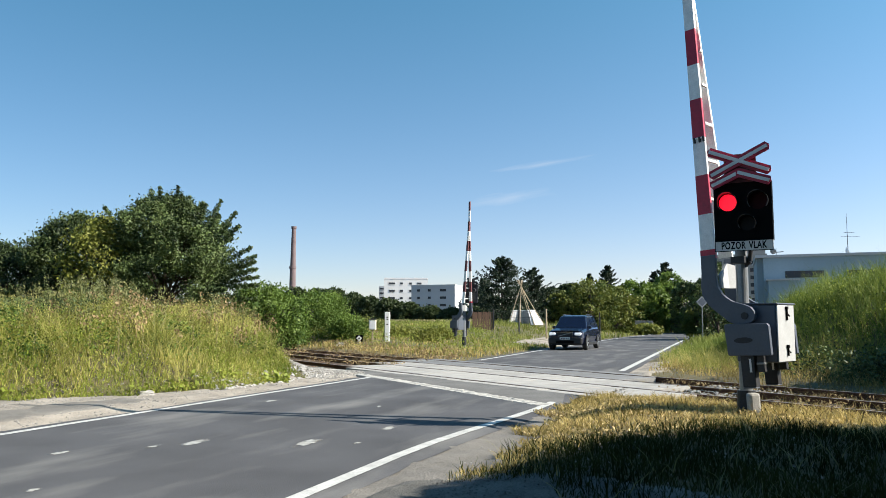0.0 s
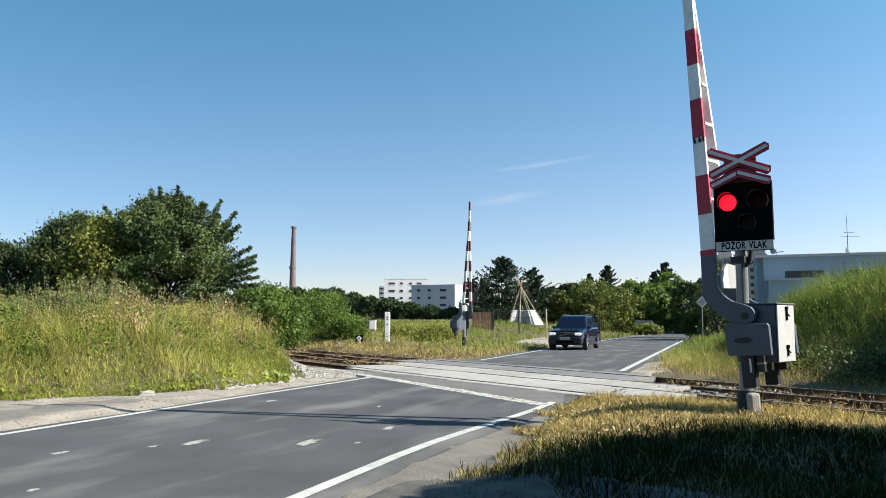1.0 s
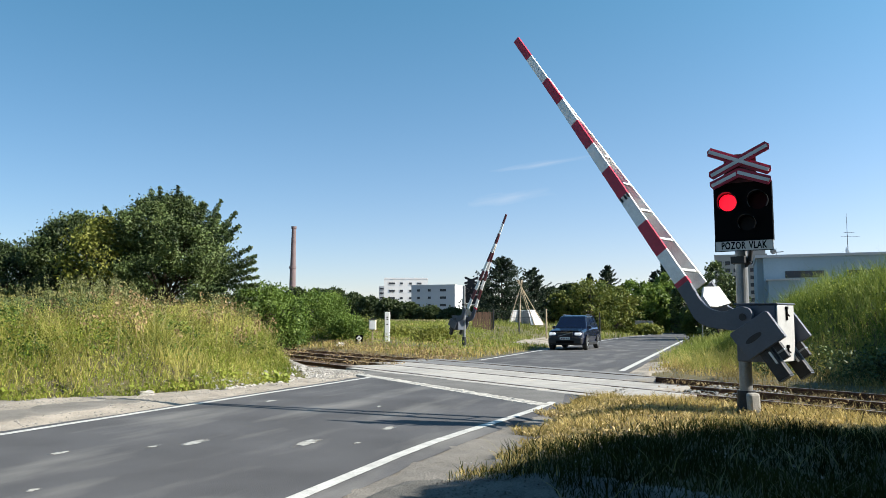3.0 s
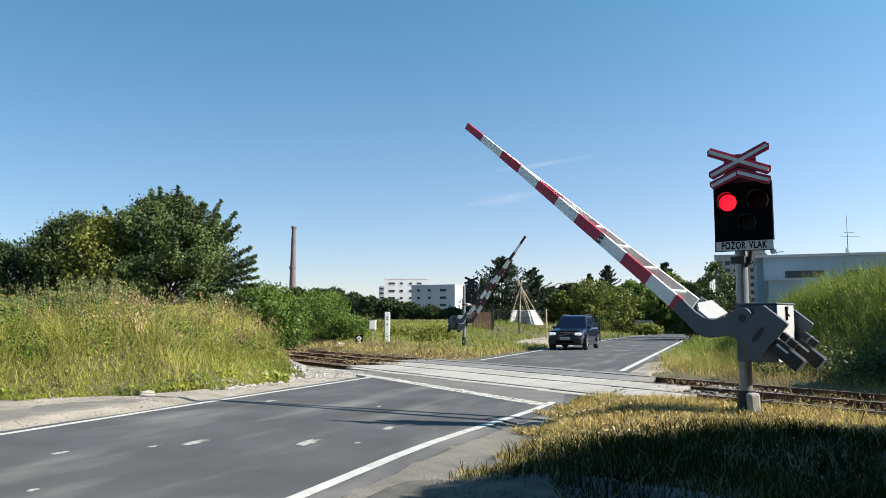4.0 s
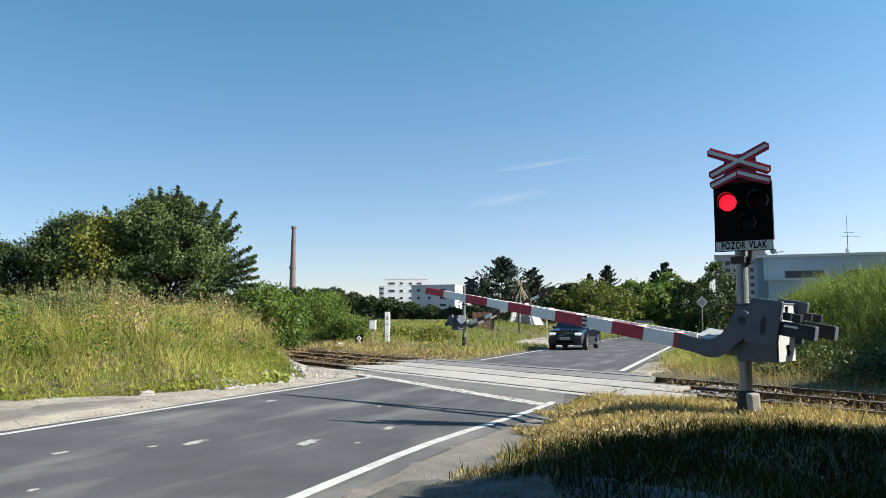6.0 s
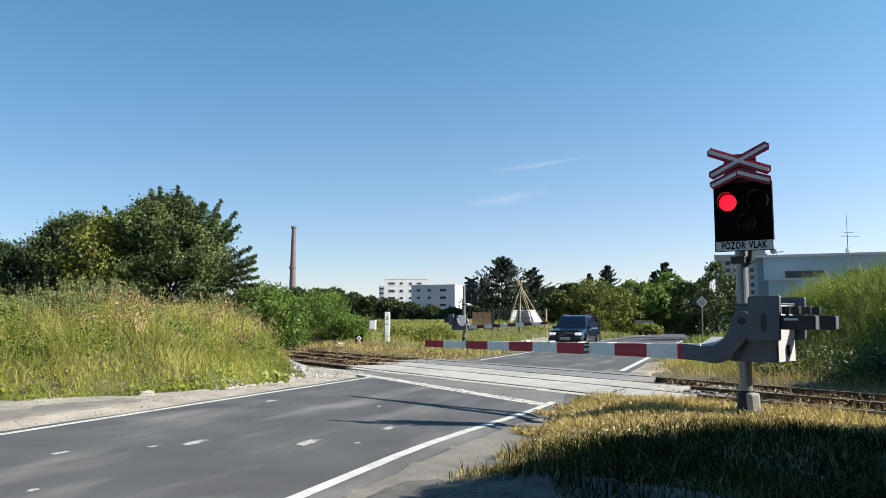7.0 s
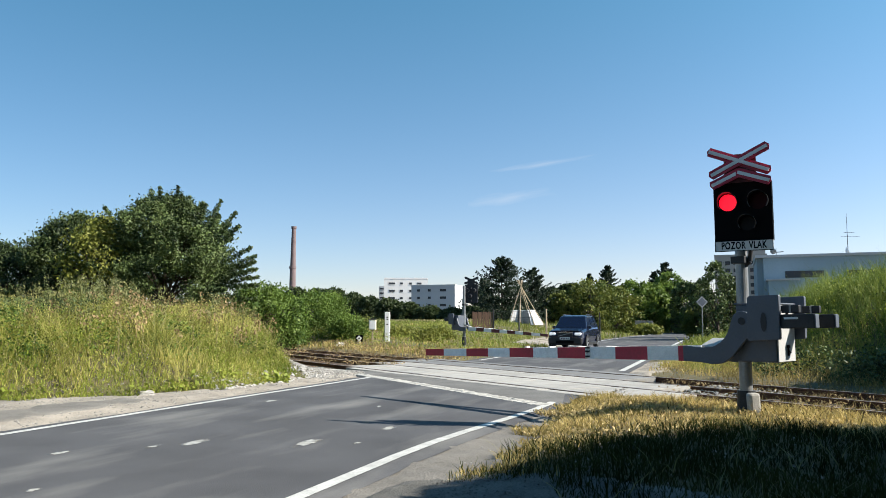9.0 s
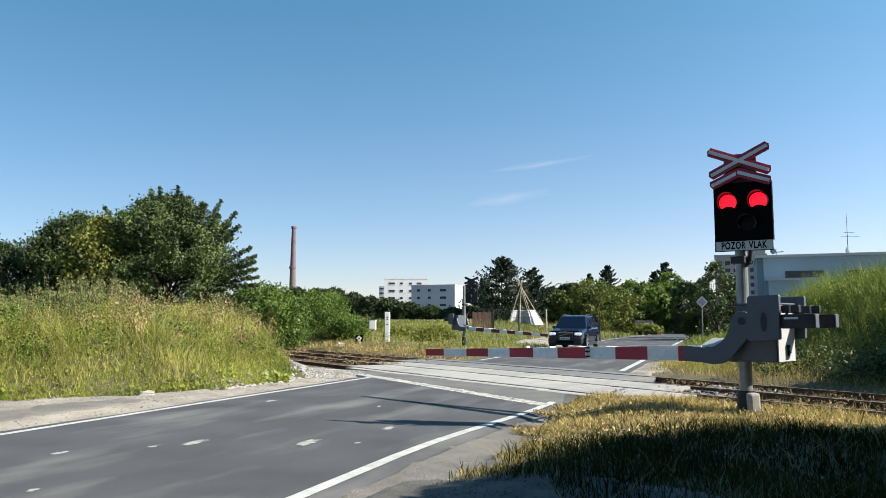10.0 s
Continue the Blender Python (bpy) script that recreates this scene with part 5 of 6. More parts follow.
# distant rounded trees
for k, (px_, d, y_top, w, m) in enumerate(((655, 105, 528, 22, L_FAR), (690, 100, 532, 24, L_FAR), (725, 98, 538, 20, L_FAR), (760, 95, 545, 24, L_FAR), (800, 92, 548, 22, L_FAR), (625, 120, 522, 26, L_FAR), (835, 95, 545, 20, L_FAR), (590, 130, 512, 26, L_FAR), (560, 140, 515, 22, L_FAR), (525, 150, 513, 24, L_FAR), (480, 150, 512, 26, L_FAR), (440, 150, 516, 28, L_FAR),
        (1000, 95, 520, 34, L_OLIVE), (1045, 94, 498, 46, L_OLIVE), (1090, 98, 512, 36, L_OLIVE), (1125, 104, 500, 34, L_BUSH), (1150, 105, 505, 36, L_BUSH), (1185, 108, 486, 34, L_BUSH), (1215, 100, 500, 28, L_TREE), (1010, 120, 505, 30, L_FAR), (1110, 104, 535, 26, L_YELLOW), (1160, 112, 530, 26, L_YELLOW), (975, 100, 512, 26, L_FAR), (1240, 72, 502, 24, L_TREE), (1268, 62, 468, 36, L_TREE), (1142, 92, 577, 24, L_YELLOW), (1230, 66, 548, 20, L_OLIVE), (1300, 64, 505, 26, L_TREE))):
    X = (px_ - 784) / 1340 * d
    top, rx = 1.5 + (570 - y_top) / 1340 * d, w / 1340 * d
    tree("tree" if top > 4.5 else "bush", X, d, top, rx, m, {L_FAR: "distant dark green tree at the field's edge", L_OLIVE: "broad olive-green bushy tree by the road", L_BUSH: "leafy green tree beside the far road", L_TREE: "dark green tree beside the far road", L_YELLOW: "light green bushy growth by the far road"}[m], "tree" if top > 4.5 else "bush", 160 + k, low=0.0, clumps=110, per=46, size=0.0038 * d, spread_=0.11 * rx, trunk=0.12, ragged=0.2, shape=0.5)


def spruce(cx, cy, top, r, seed):
    z = float(zg(cx, cy))
    th = thing("spruce", Matrix.Identity(4), "tall dark spruce with drooping branches", "tree", group="spruces")
    rng = np.random.default_rng(seed)
    bm = tube((cx, cy, z - 0.2), (cx, cy, top - 0.2), 0.16, 0.03, 8)
    P = []
    H = top - z
    q = np.linspace(0.15, 1, 12)
    for level in np.arange(0.4, H - 0.25, 0.34):
        for i in range(int(13 - 7 * level / H)):
            zz = min(level + rng.uniform(-0.3, 0.3), H - 0.25)
            f = zz / H
            a = rng.uniform(0, 2 * np.pi)
            L_ = r * (1 - f) ** 0.82 * rng.choice([0.62, 0.8, 0.92, 1.05, 1.2]) + 0.12
            rise_ = L_ * ((0.55 * f - 0.28 + rng.uniform(-0.12, 0.16)) * q + 0.22 * q ** 3)
            pts = np.stack([cx + np.cos(a) * L_ * q, cy + np.sin(a) * L_ * q, z + zz + rise_], 1)
            side = rng.normal(0, 1, (120, 1)) * np.repeat((0.03 + 0.20 * L_ * (1.15 - q) * q + 0.03)[:, None], 10, 0)
            P.append(np.repeat(pts, 10, 0) + side * np.array([[-np.sin(a), np.cos(a), 0]]) + rng.normal(0, 1, (120, 3)) * np.array([0.05, 0.05, 0.05]) - np.array([[0, 0, 1.0]]) * np.abs(side) * 0.45)
    tip = np.linspace(H - 1.3, H, 40)
    P.append(np.stack([np.full(40, cx), np.full(40, cy), z + tip], 1) + rng.normal(0, 0.05, (40, 3)))
    add_mesh("crown", *leaves(np.concatenate(P), 0.25, seed + 1, aspect=0.4), L_SPRUCE, parent=th)
    part("trunk", bm, BARK, th)
    return th


for k, (px_, d, y_top, w) in enumerate(((888, 90, 454, 44), (943, 96, 474, 30), (855, 104, 492, 20), (1076, 112, 470, 24), (1178, 118, 464, 26), (1043, 116, 484, 12), (1158, 122, 480, 16))):
    spruce((px_ - 784) / 1340 * d, d, 1.5 + (570 - y_top) / 1340 * d, 1.85 * w / 1340 * d, 300 + k)

# unseen trees added round the standpoint to block skylight from the verge
for k, (cx, cy, top, rx, ry) in enumerate(((12.2, -2.6, 12.5, 4.2, 4.0), (9.5, -9.5, 13.0, 4.4, 4.0), (2.5, -12.5, 13.0, 4.0, 3.2), (-5.5, -13.0, 12.0, 4.0, 3.2))):
    tree("tree", cx, cy, top, rx, L_TREE, "unseen tree added to block skylight from the verge", "tree", 400 + k, low=0.0, clumps=300, per=50, size=0.52, spread_=0.34, ragged=0.05, shape=0.55, ry=ry)
# out-of-view hedge, added and shaped so its shadow edge crosses the verge
hedge = thing("hedge", Matrix.Identity(4), "unseen tall hedge added to cast the verge's shade", "hedge")
way = [Vector((3.3, 3.6)), Vector((4.9, 5.3)), Vector((7.7, 7.45)), Vector((13.0, 8.55))]
rng = np.random.default_rng(150)
P = []
for a, b in zip(way, way[1:]):
    d = (b - a).normalized()
    inner = Vector((d.y, -d.x))
    m = int(9000 * (b - a).length)
    f, g, zz = rng.uniform(0, 1, m), rng.uniform(0, 1.5, m), rng.uniform(0, 1, m) ** 0.8
    x, y = a.x + (b.x - a.x) * f + inner.x * g, a.y + (b.y - a.y) * f + inner.y * g
    P.append(np.stack([x, y, zg(x, y) + zz * (3.85 + 0.10 * wob(x, y, 2.0))], 1))
add_mesh("crown", *leaves(np.concatenate(P), 0.17, 151), L_BUSH, parent=hedge)
bm = bmesh.new()
for a, b in zip(way, way[1:]):
    d = (b - a).normalized()
    for i in range(int((b - a).length / 0.8)):
        q = a + d * (0.4 + 0.8 * i) + Vector((d.y, -d.x)) * 0.75
        tube((q.x, q.y, float(zg(q.x, q.y)) - 0.2), (q.x, q.y, 3.0), 0.05, 0.02, 7, bm)
part("stems", bm, BARK, hedge)
# unseen dense shrubs, added beside the view to shade the bank's foot
for k, (cx, cy, top, rx) in enumerate(((14.3, 16.6, 3.5, 1.6), (17.2, 18.6, 4.2, 2.0))):
    tree("bush", cx, cy, top, rx, L_BUSH, "unseen shrub added to shade the foot of the bank", "bush", 430 + k, low=0.0, clumps=150, per=130, size=0.16, spread_=0.28, trunk=0.08)
# woods on the skyline
P = []
rng = np.random.default_rng(77)
for k in range(240):
    d = rng.uniform(190, 420)
    px_ = rng.uniform(-300, 1900)
    hgt = rng.uniform(6, 10) * (0.8 if 560 < px_ < 860 else 1.0)
    c = np.array([(px_ - 784) / 1340 * d, d, 0.0])
    P.append(c + rng.normal(0, 1, (140, 3)) * np.array([3.5, 2.5, 0]) + np.stack([np.zeros(140), np.zeros(140), hgt * rng.uniform(0, 1, 140) ** 0.8 * rng.uniform(0.8, 1.1)], 1))
add_mesh("woods", *leaves(np.concatenate(P), 1.1, 78), L_FAR, "dark strip of woods on the skyline", "woods", "stuff")


# thin contrails high in the sky
def contrail(p, q, wide, seed, label):
    m = bpy.data.materials.new("vapour")
    m.use_nodes = True
    N, L = m.node_tree.nodes, m.node_tree.links
    co, n = N.new("ShaderNodeTexCoord"), N.new("ShaderNodeTexNoise")
    n.inputs["Scale"].default_value, n.inputs["Detail"].default_value = 2.2, 5
    L.new(co.outputs["Generated"], n.inputs["Vector"])
    g = N.new("ShaderNodeVectorMath")
    g.operation = 'DISTANCE'
    g.inputs[1].default_value = (0.5, 0.5, 0.5)
    L.new(co.outputs["Generated"], g.inputs[0])
    a = N.new("ShaderNodeMath")
    a.operation = 'SUBTRACT'
    L.new(n.outputs[0], a.inputs[0])
    L.new(g.outputs["Value"], a.inputs[1])
    r = N.new("ShaderNodeMapRange")
    r.inputs["From Min"].default_value, r.inputs["From Max"].default_value = -0.05, 0.5
    r.inputs["To Max"].default_value = 0.22
    L.new(a.outputs[0], r.inputs["Value"])
    # emission stands in for sunlight on the vapour
    clear, white, mx = N.new("ShaderNodeBsdfTransparent"), N.new("ShaderNodeEmission"), N.new("ShaderNodeMixShader")
    white.inputs["Color"].default_value, white.inputs["Strength"].default_value = (0.88, 0.93, 1.0, 1), 0.42
    L.new(r.outputs[0], mx.inputs[0])
    L.new(clear.outputs[0], mx.inputs[1])
    L.new(white.outputs[0], mx.inputs[2])
    L.new(mx.outputs[0], N["Material Output"].inputs["Surface"])
    p, q = Vector(p), Vector(q)
    up = Vector((0, -0.2, 1)) * wide
    bm = bmesh.new()
    bm.faces.new([bm.verts.new(v) for v in (p - up, q - up, q + up, p + up)])
    ob = part("contrail", bm, m)
    return tagged(ob, label, "contrail", kind="structure")


contrail((225, 3600, 720), (800, 3600, 812), 16, 1, "thin white contrail fading in the blue sky")
contrail((120, 3600, 560), (560, 3600, 640), 34, 2, "faint veil of old contrail in the blue sky")

# ---- car ----
def loft(secs, bm=None):
    """A closed skin through rings of the same count."""
    bm = bm or bmesh.new()
    rings = [[bm.verts.new(p) for p in r] for r in secs]
    n = len(rings[0])
    for a, b in zip(rings, rings[1:]):
        for i in range(n):
            bm.faces.new((a[i], a[(i + 1) % n], b[(i + 1) % n], b[i]))
    bm.faces.new(rings[0])
    bm.faces.new(rings[-1][::-1])
    bmesh.ops.recalc_face_normals(bm, faces=bm.faces)
    return bm


def ring(y, w, z0, z1, k=0.12, tuck=0.05):
    """One cross-section of the lower body: half width w, from z0 to z1, edges rounded."""
    pts = [(-w + tuck + k, z0), (w - tuck - k, z0), (w - tuck, z0 + k), (w, (z0 + z1) / 2), (w - 0.02, z1 - k), (w - 0.02 - k, z1), (-w + 0.02 + k, z1), (-w + 0.02, z1 - k), (-w, (z0 + z1) / 2), (-w + tuck, z0 + k)]
    return [(x, y, z) for x, z in pts]


def estate_car(m, paint, label, roof=1.70):
    th = thing("car", m, label, "car")
    # y runs from the front (0) to the tail
    secs = [ring(0.0, 0.72, 0.42, 0.72, 0.08), ring(0.08, 0.84, 0.30, 0.86, 0.1), ring(0.30, 0.91, 0.24, 0.98, 0.1), ring(0.9, 0.94, 0.22, 1.05, 0.1), ring(1.45, 0.95, 0.22, 1.10, 0.1), ring(2.6, 0.95, 0.22, 1.12, 0.08), ring(4.2, 0.94, 0.24, 1.12, 0.08), ring(4.68, 0.90, 0.30, 1.08, 0.1), ring(4.80, 0.82, 0.40, 0.95, 0.1)]
    body = part("body", loft(secs), paint, th, smooth=False)
    body.modifiers.new("round", 'BEVEL').width = 0.03
    body.modifiers["round"].segments = 2
    # roof and pillars
    roofbm = bmesh.new()
    prof = [(1.30, 1.06, 0.86), (2.02, roof - 0.06, 0.66), (2.45, roof, 0.64), (3.9, roof - 0.015, 0.63), (4.32, roof - 0.09, 0.62), (4.66, 1.06, 0.84)]
    L = [roofbm.verts.new((-w, y, z)) for y, z, w in prof]
    R = [roofbm.verts.new((w, y, z)) for y, z, w in prof]
    roofbm.faces.new(L)
    roofbm.faces.new(R[::-1])
    for i in range(len(prof)):
        j = (i + 1) % len(prof)
        roofbm.faces.new((L[i], L[j], R[j], R[i]))
    bmesh.ops.recalc_face_normals(roofbm, faces=roofbm.faces)
    bmesh.ops.bevel(roofbm, geom=list(roofbm.edges), offset=0.06, segments=3, affect='EDGES', profile=0.5)
    part("cabin", roofbm, paint, th)

    def pane(name, pts, off, label=""):
        bm = bmesh.new()
        c = sum((Vector(p) for p in pts), Vector()) / len(pts)
        n = (Vector(pts[1]) - Vector(pts[0])).cross(Vector(pts[2]) - Vector(pts[1])).normalized()
        if n.dot(Vector(off)) < 0:
            n = -n
        a = [bm.verts.new(Vector(p) + n * 0.004) for p in pts]
        b = [bm.verts.new(Vector(p) - n * 0.012) for p in pts]
        bm.faces.new(a)
        bm.faces.new(b[::-1])
        for i in range(len(a)):
            bm.faces.new((a[i], b[i], b[(i + 1) % len(a)], a[(i + 1) % len(a)]))
        bmesh.ops.recalc_face_normals(bm, faces=bm.faces)
        return part(name, bm, CAR_GLASS, th, label)
    def at(f, x):
        y, z = 1.30 + f * 0.72, 1.06 + f * (roof - 0.06 - 1.06)
        return (x * (0.86 - 0.20 * f), y, z)
    pane("windscreen", [at(0.10, -0.9), at(0.10, 0.9), at(0.90, 0.9), at(0.90, -0.9)], (0, -1, 1), "dark tinted windscreen")
    for sg in (-1, 1):
        def sd(y, f):
            w = 0.86 - 0.215 * f
            return (sg * (w + 0.004), y, 1.07 + f * (roof - 1.10))
        for y0, y1, y2, y3 in ((1.62, 2.62, 2.62, 2.12), (2.70, 3.62, 3.58, 2.70), (3.72, 4.46, 4.18, 3.68)):
            pane("side_window", [sd(y0, 0.12), sd(y1, 0.12), sd(y2, 0.82), sd(y3, 0.82)], (sg, 0, 0))
        part("roof_rail", tube((sg * 0.60, 2.3, roof + 0.035), (sg * 0.60, 4.1, roof + 0.02), 0.018, n=8), DARK, th)
        mir = box(sg * 0.92 - 0.11, sg * 0.92 + 0.11, 1.60, 1.72, 1.06, 1.20, 0.035)
        tube((sg * 0.80, 1.68, 1.08), (sg * 0.90, 1.66, 1.10), 0.025, n=8, bm=mir)
        part("mirror", mir, paint, th)
        hl = box(sg * 0.65 - 0.17, sg * 0.65 + 0.17, -0.01, 0.32, 0.735, 0.88, 0.055)
        part("headlight", hl, HEADLIGHT, th, "pale clear headlight")
        part("fog_lamp", tube((sg * 0.62, 0.03, 0.44), (sg * 0.62, 0.12, 0.44), 0.05, n=12), HEADLIGHT, th)
        part("sill", box(sg * 0.94 - 0.03, sg * 0.94 + 0.02, 1.25, 3.55, 0.24, 0.40, 0.015), PLASTIC, th, "dark plastic sill")
        part("door_handle", box(sg * 0.955 - 0.012, sg * 0.955 + 0.012, 2.35, 2.55, 0.90, 0.93), paint, th)
        for y in (0.92, 3.78):
            arch = bmesh.new()
            pts = [(y + 0.42 * math.cos(a), 0.36 + 0.42 * math.sin(a)) for a in [math.pi * i / 12 for i in range(13)]]
            inn = [(y + 0.35 * math.cos(a), 0.36 + 0.35 * math.sin(a)) for a in [math.pi * i / 12 for i in range(13)]]
            rows = [[arch.verts.new((sg * xx, yy, zz)) for yy, zz in pp] for xx, pp in ((0.965, pts), (0.975, inn), (0.80, inn))]
            for a, b in zip(rows, rows[1:]):
                for i in range(12):
                    arch.faces.new((a[i], a[i + 1], b[i + 1], b[i]))
            part("wheel_arch", arch, PLASTIC, th)
            wheel = new("wheel")
            wheel.parent = th
            wheel.matrix_basis = pose(sg * 0.86, y, 0.345)
            bm = bmesh.new()
            nseg = 28
            rows = []
            for xx, rr in ((-0.11, 0.24), (-0.115, 0.32), (-0.08, 0.345), (0.08, 0.345), (0.115, 0.32), (0.11, 0.24)):
                rows.append([bm.verts.new((xx, rr * math.cos(2 * math.pi * i / nseg), rr * math.sin(2 * math.pi * i / nseg))) for i in range(nseg)])
            for a, b in zip(rows, rows[1:]):
                for i in range(nseg):
                    bm.faces.new((a[i], a[(i + 1) % nseg], b[(i + 1) % nseg], b[i]))
            bmesh.ops.recalc_face_normals(bm, faces=bm.faces)
            part("tyre", bm, RUBBER, wheel)
            bm = tube((sg * 0.085, 0, 0), (sg * 0.10, 0, 0), 0.07, n=14)
            for i in range(5):
                a = 2 * math.pi * i / 5
                tube((sg * 0.09, 0.04 * math.cos(a), 0.04 * math.sin(a)), (sg * 0.09, 0.235 * math.cos(a), 0.235 * math.sin(a)), 0.03, 0.035, 8, bm)
            tube((sg * 0.02, 0, 0), (sg * 0.04, 0, 0), 0.235, n=24, bm=bm)
            part("rim", bm, GALV, wheel, "silver alloy rim")
    # front: bonnet seam, grille, bumper
    part("bonnet", loft([[(-0.70, 0.20, 0.955), (0.70, 0.20, 0.955), (0.64, 0.20, 0.985), (-0.64, 0.20, 0.985)], [(-0.74, 0.8, 1.04), (0.74, 0.8, 1.04), (0.62, 0.8, 1.085), (-0.62, 0.8, 1.085)], [(-0.78, 1.32, 1.09), (0.78, 1.32, 1.09), (0.62, 1.32, 1.125), (-0.62, 1.32, 1.125)]]), paint, th)
    gr = part("grille", box(-0.40, 0.40, -0.015, 0.06, 0.68, 0.90, 0.03), PLASTIC, th, "dark grille with a bright diagonal bar")
    part("diagonal_bar", bar_xz((-0.33, 0.70), (0.33, 0.88), 0.03, -0.022, -0.015), GALV, gr)
    for i in range(7):
        part("grille_bar", box(-0.34 + i * 0.11, -0.325 + i * 0.11, -0.019, -0.015, 0.70, 0.88), DARK, gr)
    part("grille_frame", box(-0.42, 0.42, -0.018, 0.0, 0.895, 0.915), CHROME, gr)
    bp = part("bumper", box(-0.86, 0.86, -0.03, 0.22, 0.28, 0.64, 0.07), PLASTIC, th, "dark plastic bumper")
    part("air_intake", box(-0.45, 0.45, -0.034, -0.03, 0.34, 0.48), BLACK, bp)
    npl = part("number_plate", box(-0.26, 0.26, -0.045, -0.03, 0.535, 0.645, 0.006), WHITE, bp, "white number plate")
    for i in range(5):
        part("plate_bar", box(-0.19 + i * 0.085, -0.14 + i * 0.085, -0.049, -0.045, 0.565, 0.615), DARK, npl)
    part("wiper", tube((-0.5, 1.36, 1.10), (0.1, 1.42, 1.16), 0.012, n=6), BLACK, th)
    part("wiper", tube((0.05, 1.36, 1.10), (0.6, 1.44, 1.17), 0.012, n=6), BLACK, th)
    return th


car = estate_car(pose(6.49, 40.6, 0.0, 0, 0, -22) @ Matrix.Scale(1.06, 4), CAR_PAINT, "dark blue estate car waiting on the road", 1.77)
estate_car(pose(36.4, 118.0, 0.0, 0, 0, -55), WHITE, "white car parked far off by the road", 1.5)


# ---- buildings ----
def house(name, m, w, dep, h, wall, label, windows, roof_h=0.5, extra=()):
    """A flat-roofed block; its front at local y = 0. windows: x, z, width, height on the front."""
    th = thing(name, m, label, "building")
    part("wall", box(0, w, 0, dep, -6, h), wall, th)
    part("roof", box(-0.06, w + 0.06, -0.06, dep + 0.06, h, h + roof_h), wall, th, "flat roof with a parapet")
    for x, z, ww, hh in windows:
        win = part("window", box(x, x + ww, -0.06, 0.02, z, z + hh), DARK, th)
        part("pane", box(x + 0.12, x + ww - 0.12, -0.09, -0.06, z + 0.12, z + hh - 0.12), WINDOW, win)
        part("sill", box(x - 0.08, x + ww + 0.08, -0.10, -0.06, z - 0.12, z), wall, win)
    return th


def px_at(x, y, d):
    """The place at depth d on the line of sight with these offsets."""
    return Vector(((x - 784) / 1340 * d, d, 1.5 + (570 - y) / 1340 * d))


d = 250.0
k = d / 1340
p = px_at(680, 492, d)
wins = []
for r, zy in enumerate((502, 515, 528)):
    z = 1.5 + (570 - zy - 2) * k
    for x0, wd in ((8, 11), (28, 5), (44, 5), (58, 8)):
        wins.append((x0 * k, z, wd * k, 3.6 * k))
white_block = house("apartment_block", pose(p.x, p.y, 0, 0, 0, 4), 77 * k, 16, p.z - 0.5, PLASTER, "white flat-roofed apartment block in the distance", wins)
d = 232.0
k = d / 1340
p = px_at(728, 505, d)
wins = []
for zy in (515, 528, 541):
    z = 1.5 + (570 - zy - 2) * k
    for x0, wd in ((11, 5), (31, 5), (53, 11)):
        wins.append((x0 * k, z, wd * k, 4.2 * k))
house("apartment_block", pose(p.x, p.y, 0, 0, 0, -17), 80 * k, 12, p.z - 0.5, PLASTER_GREY, "grey flat-roofed apartment block in the distance", wins)
d = 262.0
k = d / 1340
p = px_at(806, 508, d)
house("apartment_block", pose(p.x, p.y, 0, 0, 0, 0), 22 * k, 10, p.z - 0.5, PLASTER, "white block with loggias in the distance", [(2 * k, 1.5 + (570 - zy) * k, 14 * k, 4 * k) for zy in (516, 525, 534)])
d = 270.0
k = d / 1340
p = px_at(671, 507, d)
house("apartment_block", pose(p.x, p.y, 0, 0, 0, 0), 9 * k, 10, p.z - 0.5, PLASTER_GREY, "small grey block in the distance", [(1 * k, 1.5 + (570 - zy) * k, 7 * k, 3 * k) for zy in (513, 521, 529)])
# tall flats and the pale blue hall
d = 210.0
k = d / 1340
p = px_at(1266, 455, d)
wins = []
for r in range(6):
    for c in range(6):
        wins.append(((4 + 13.5 * c) * k, 1.5 + (570 - 470 - 13 * r) * k, 8 * k, 6.5 * k))
flats = house("tower_block", pose(p.x, p.y, 0, 0, 0, -20), 86 * k, 14, p.z, PLASTER_FLATS, "grey block of flats behind the trees", wins)
part("lift_house", box(50 * k, 84 * k, 1, 9, p.z + 0.5, p.z + 2.2), PLASTER_FLATS, flats)
d = 92.0
k = d / 1340
p = px_at(1352, 453, d)
hall = thing("hall", pose(p.x, p.y, 0, 0, 0, -21), "pale blue flat-roofed hall behind the bank", "building")
part("wall", box(0, 30, 0, 18, -1, p.z - 0.15), PLASTER_BLUE, hall)
part("wall_return", box(-0.7, 0, 1.2, 17, -1, p.z - 0.25), PLASTER_BLUE, hall)
part("roof", box(-0.85, 30.3, -0.25, 18.3, p.z - 0.25, p.z + 0.05), PLASTER_GREY, hall, "flat roof with a thin grey edge")
for x0, w in ((2.4, 4.2), (9.0, 4.6), (16.0, 4.6)):
    win = part("window", box(x0, x0 + w, -0.05, 0.05, p.z - 2.75, p.z - 1.95), DARK, hall)
    n = 4
    for i in range(n):
        part("pane", box(x0 + 0.05 + i * w / n, x0 + (i + 1) * w / n - 0.05, -0.08, -0.05, p.z - 2.70, p.z - 2.0), WINDOW, win)
porch = part("porch", box(0.4, 3.6, -3.0, 0, -1, p.z - 3.2), PLASTER_BLUE, hall)
part("porch_roof", box(0.2, 3.8, -3.2, 0, p.z - 3.2, p.z - 3.0), PLASTER_GREY, porch)
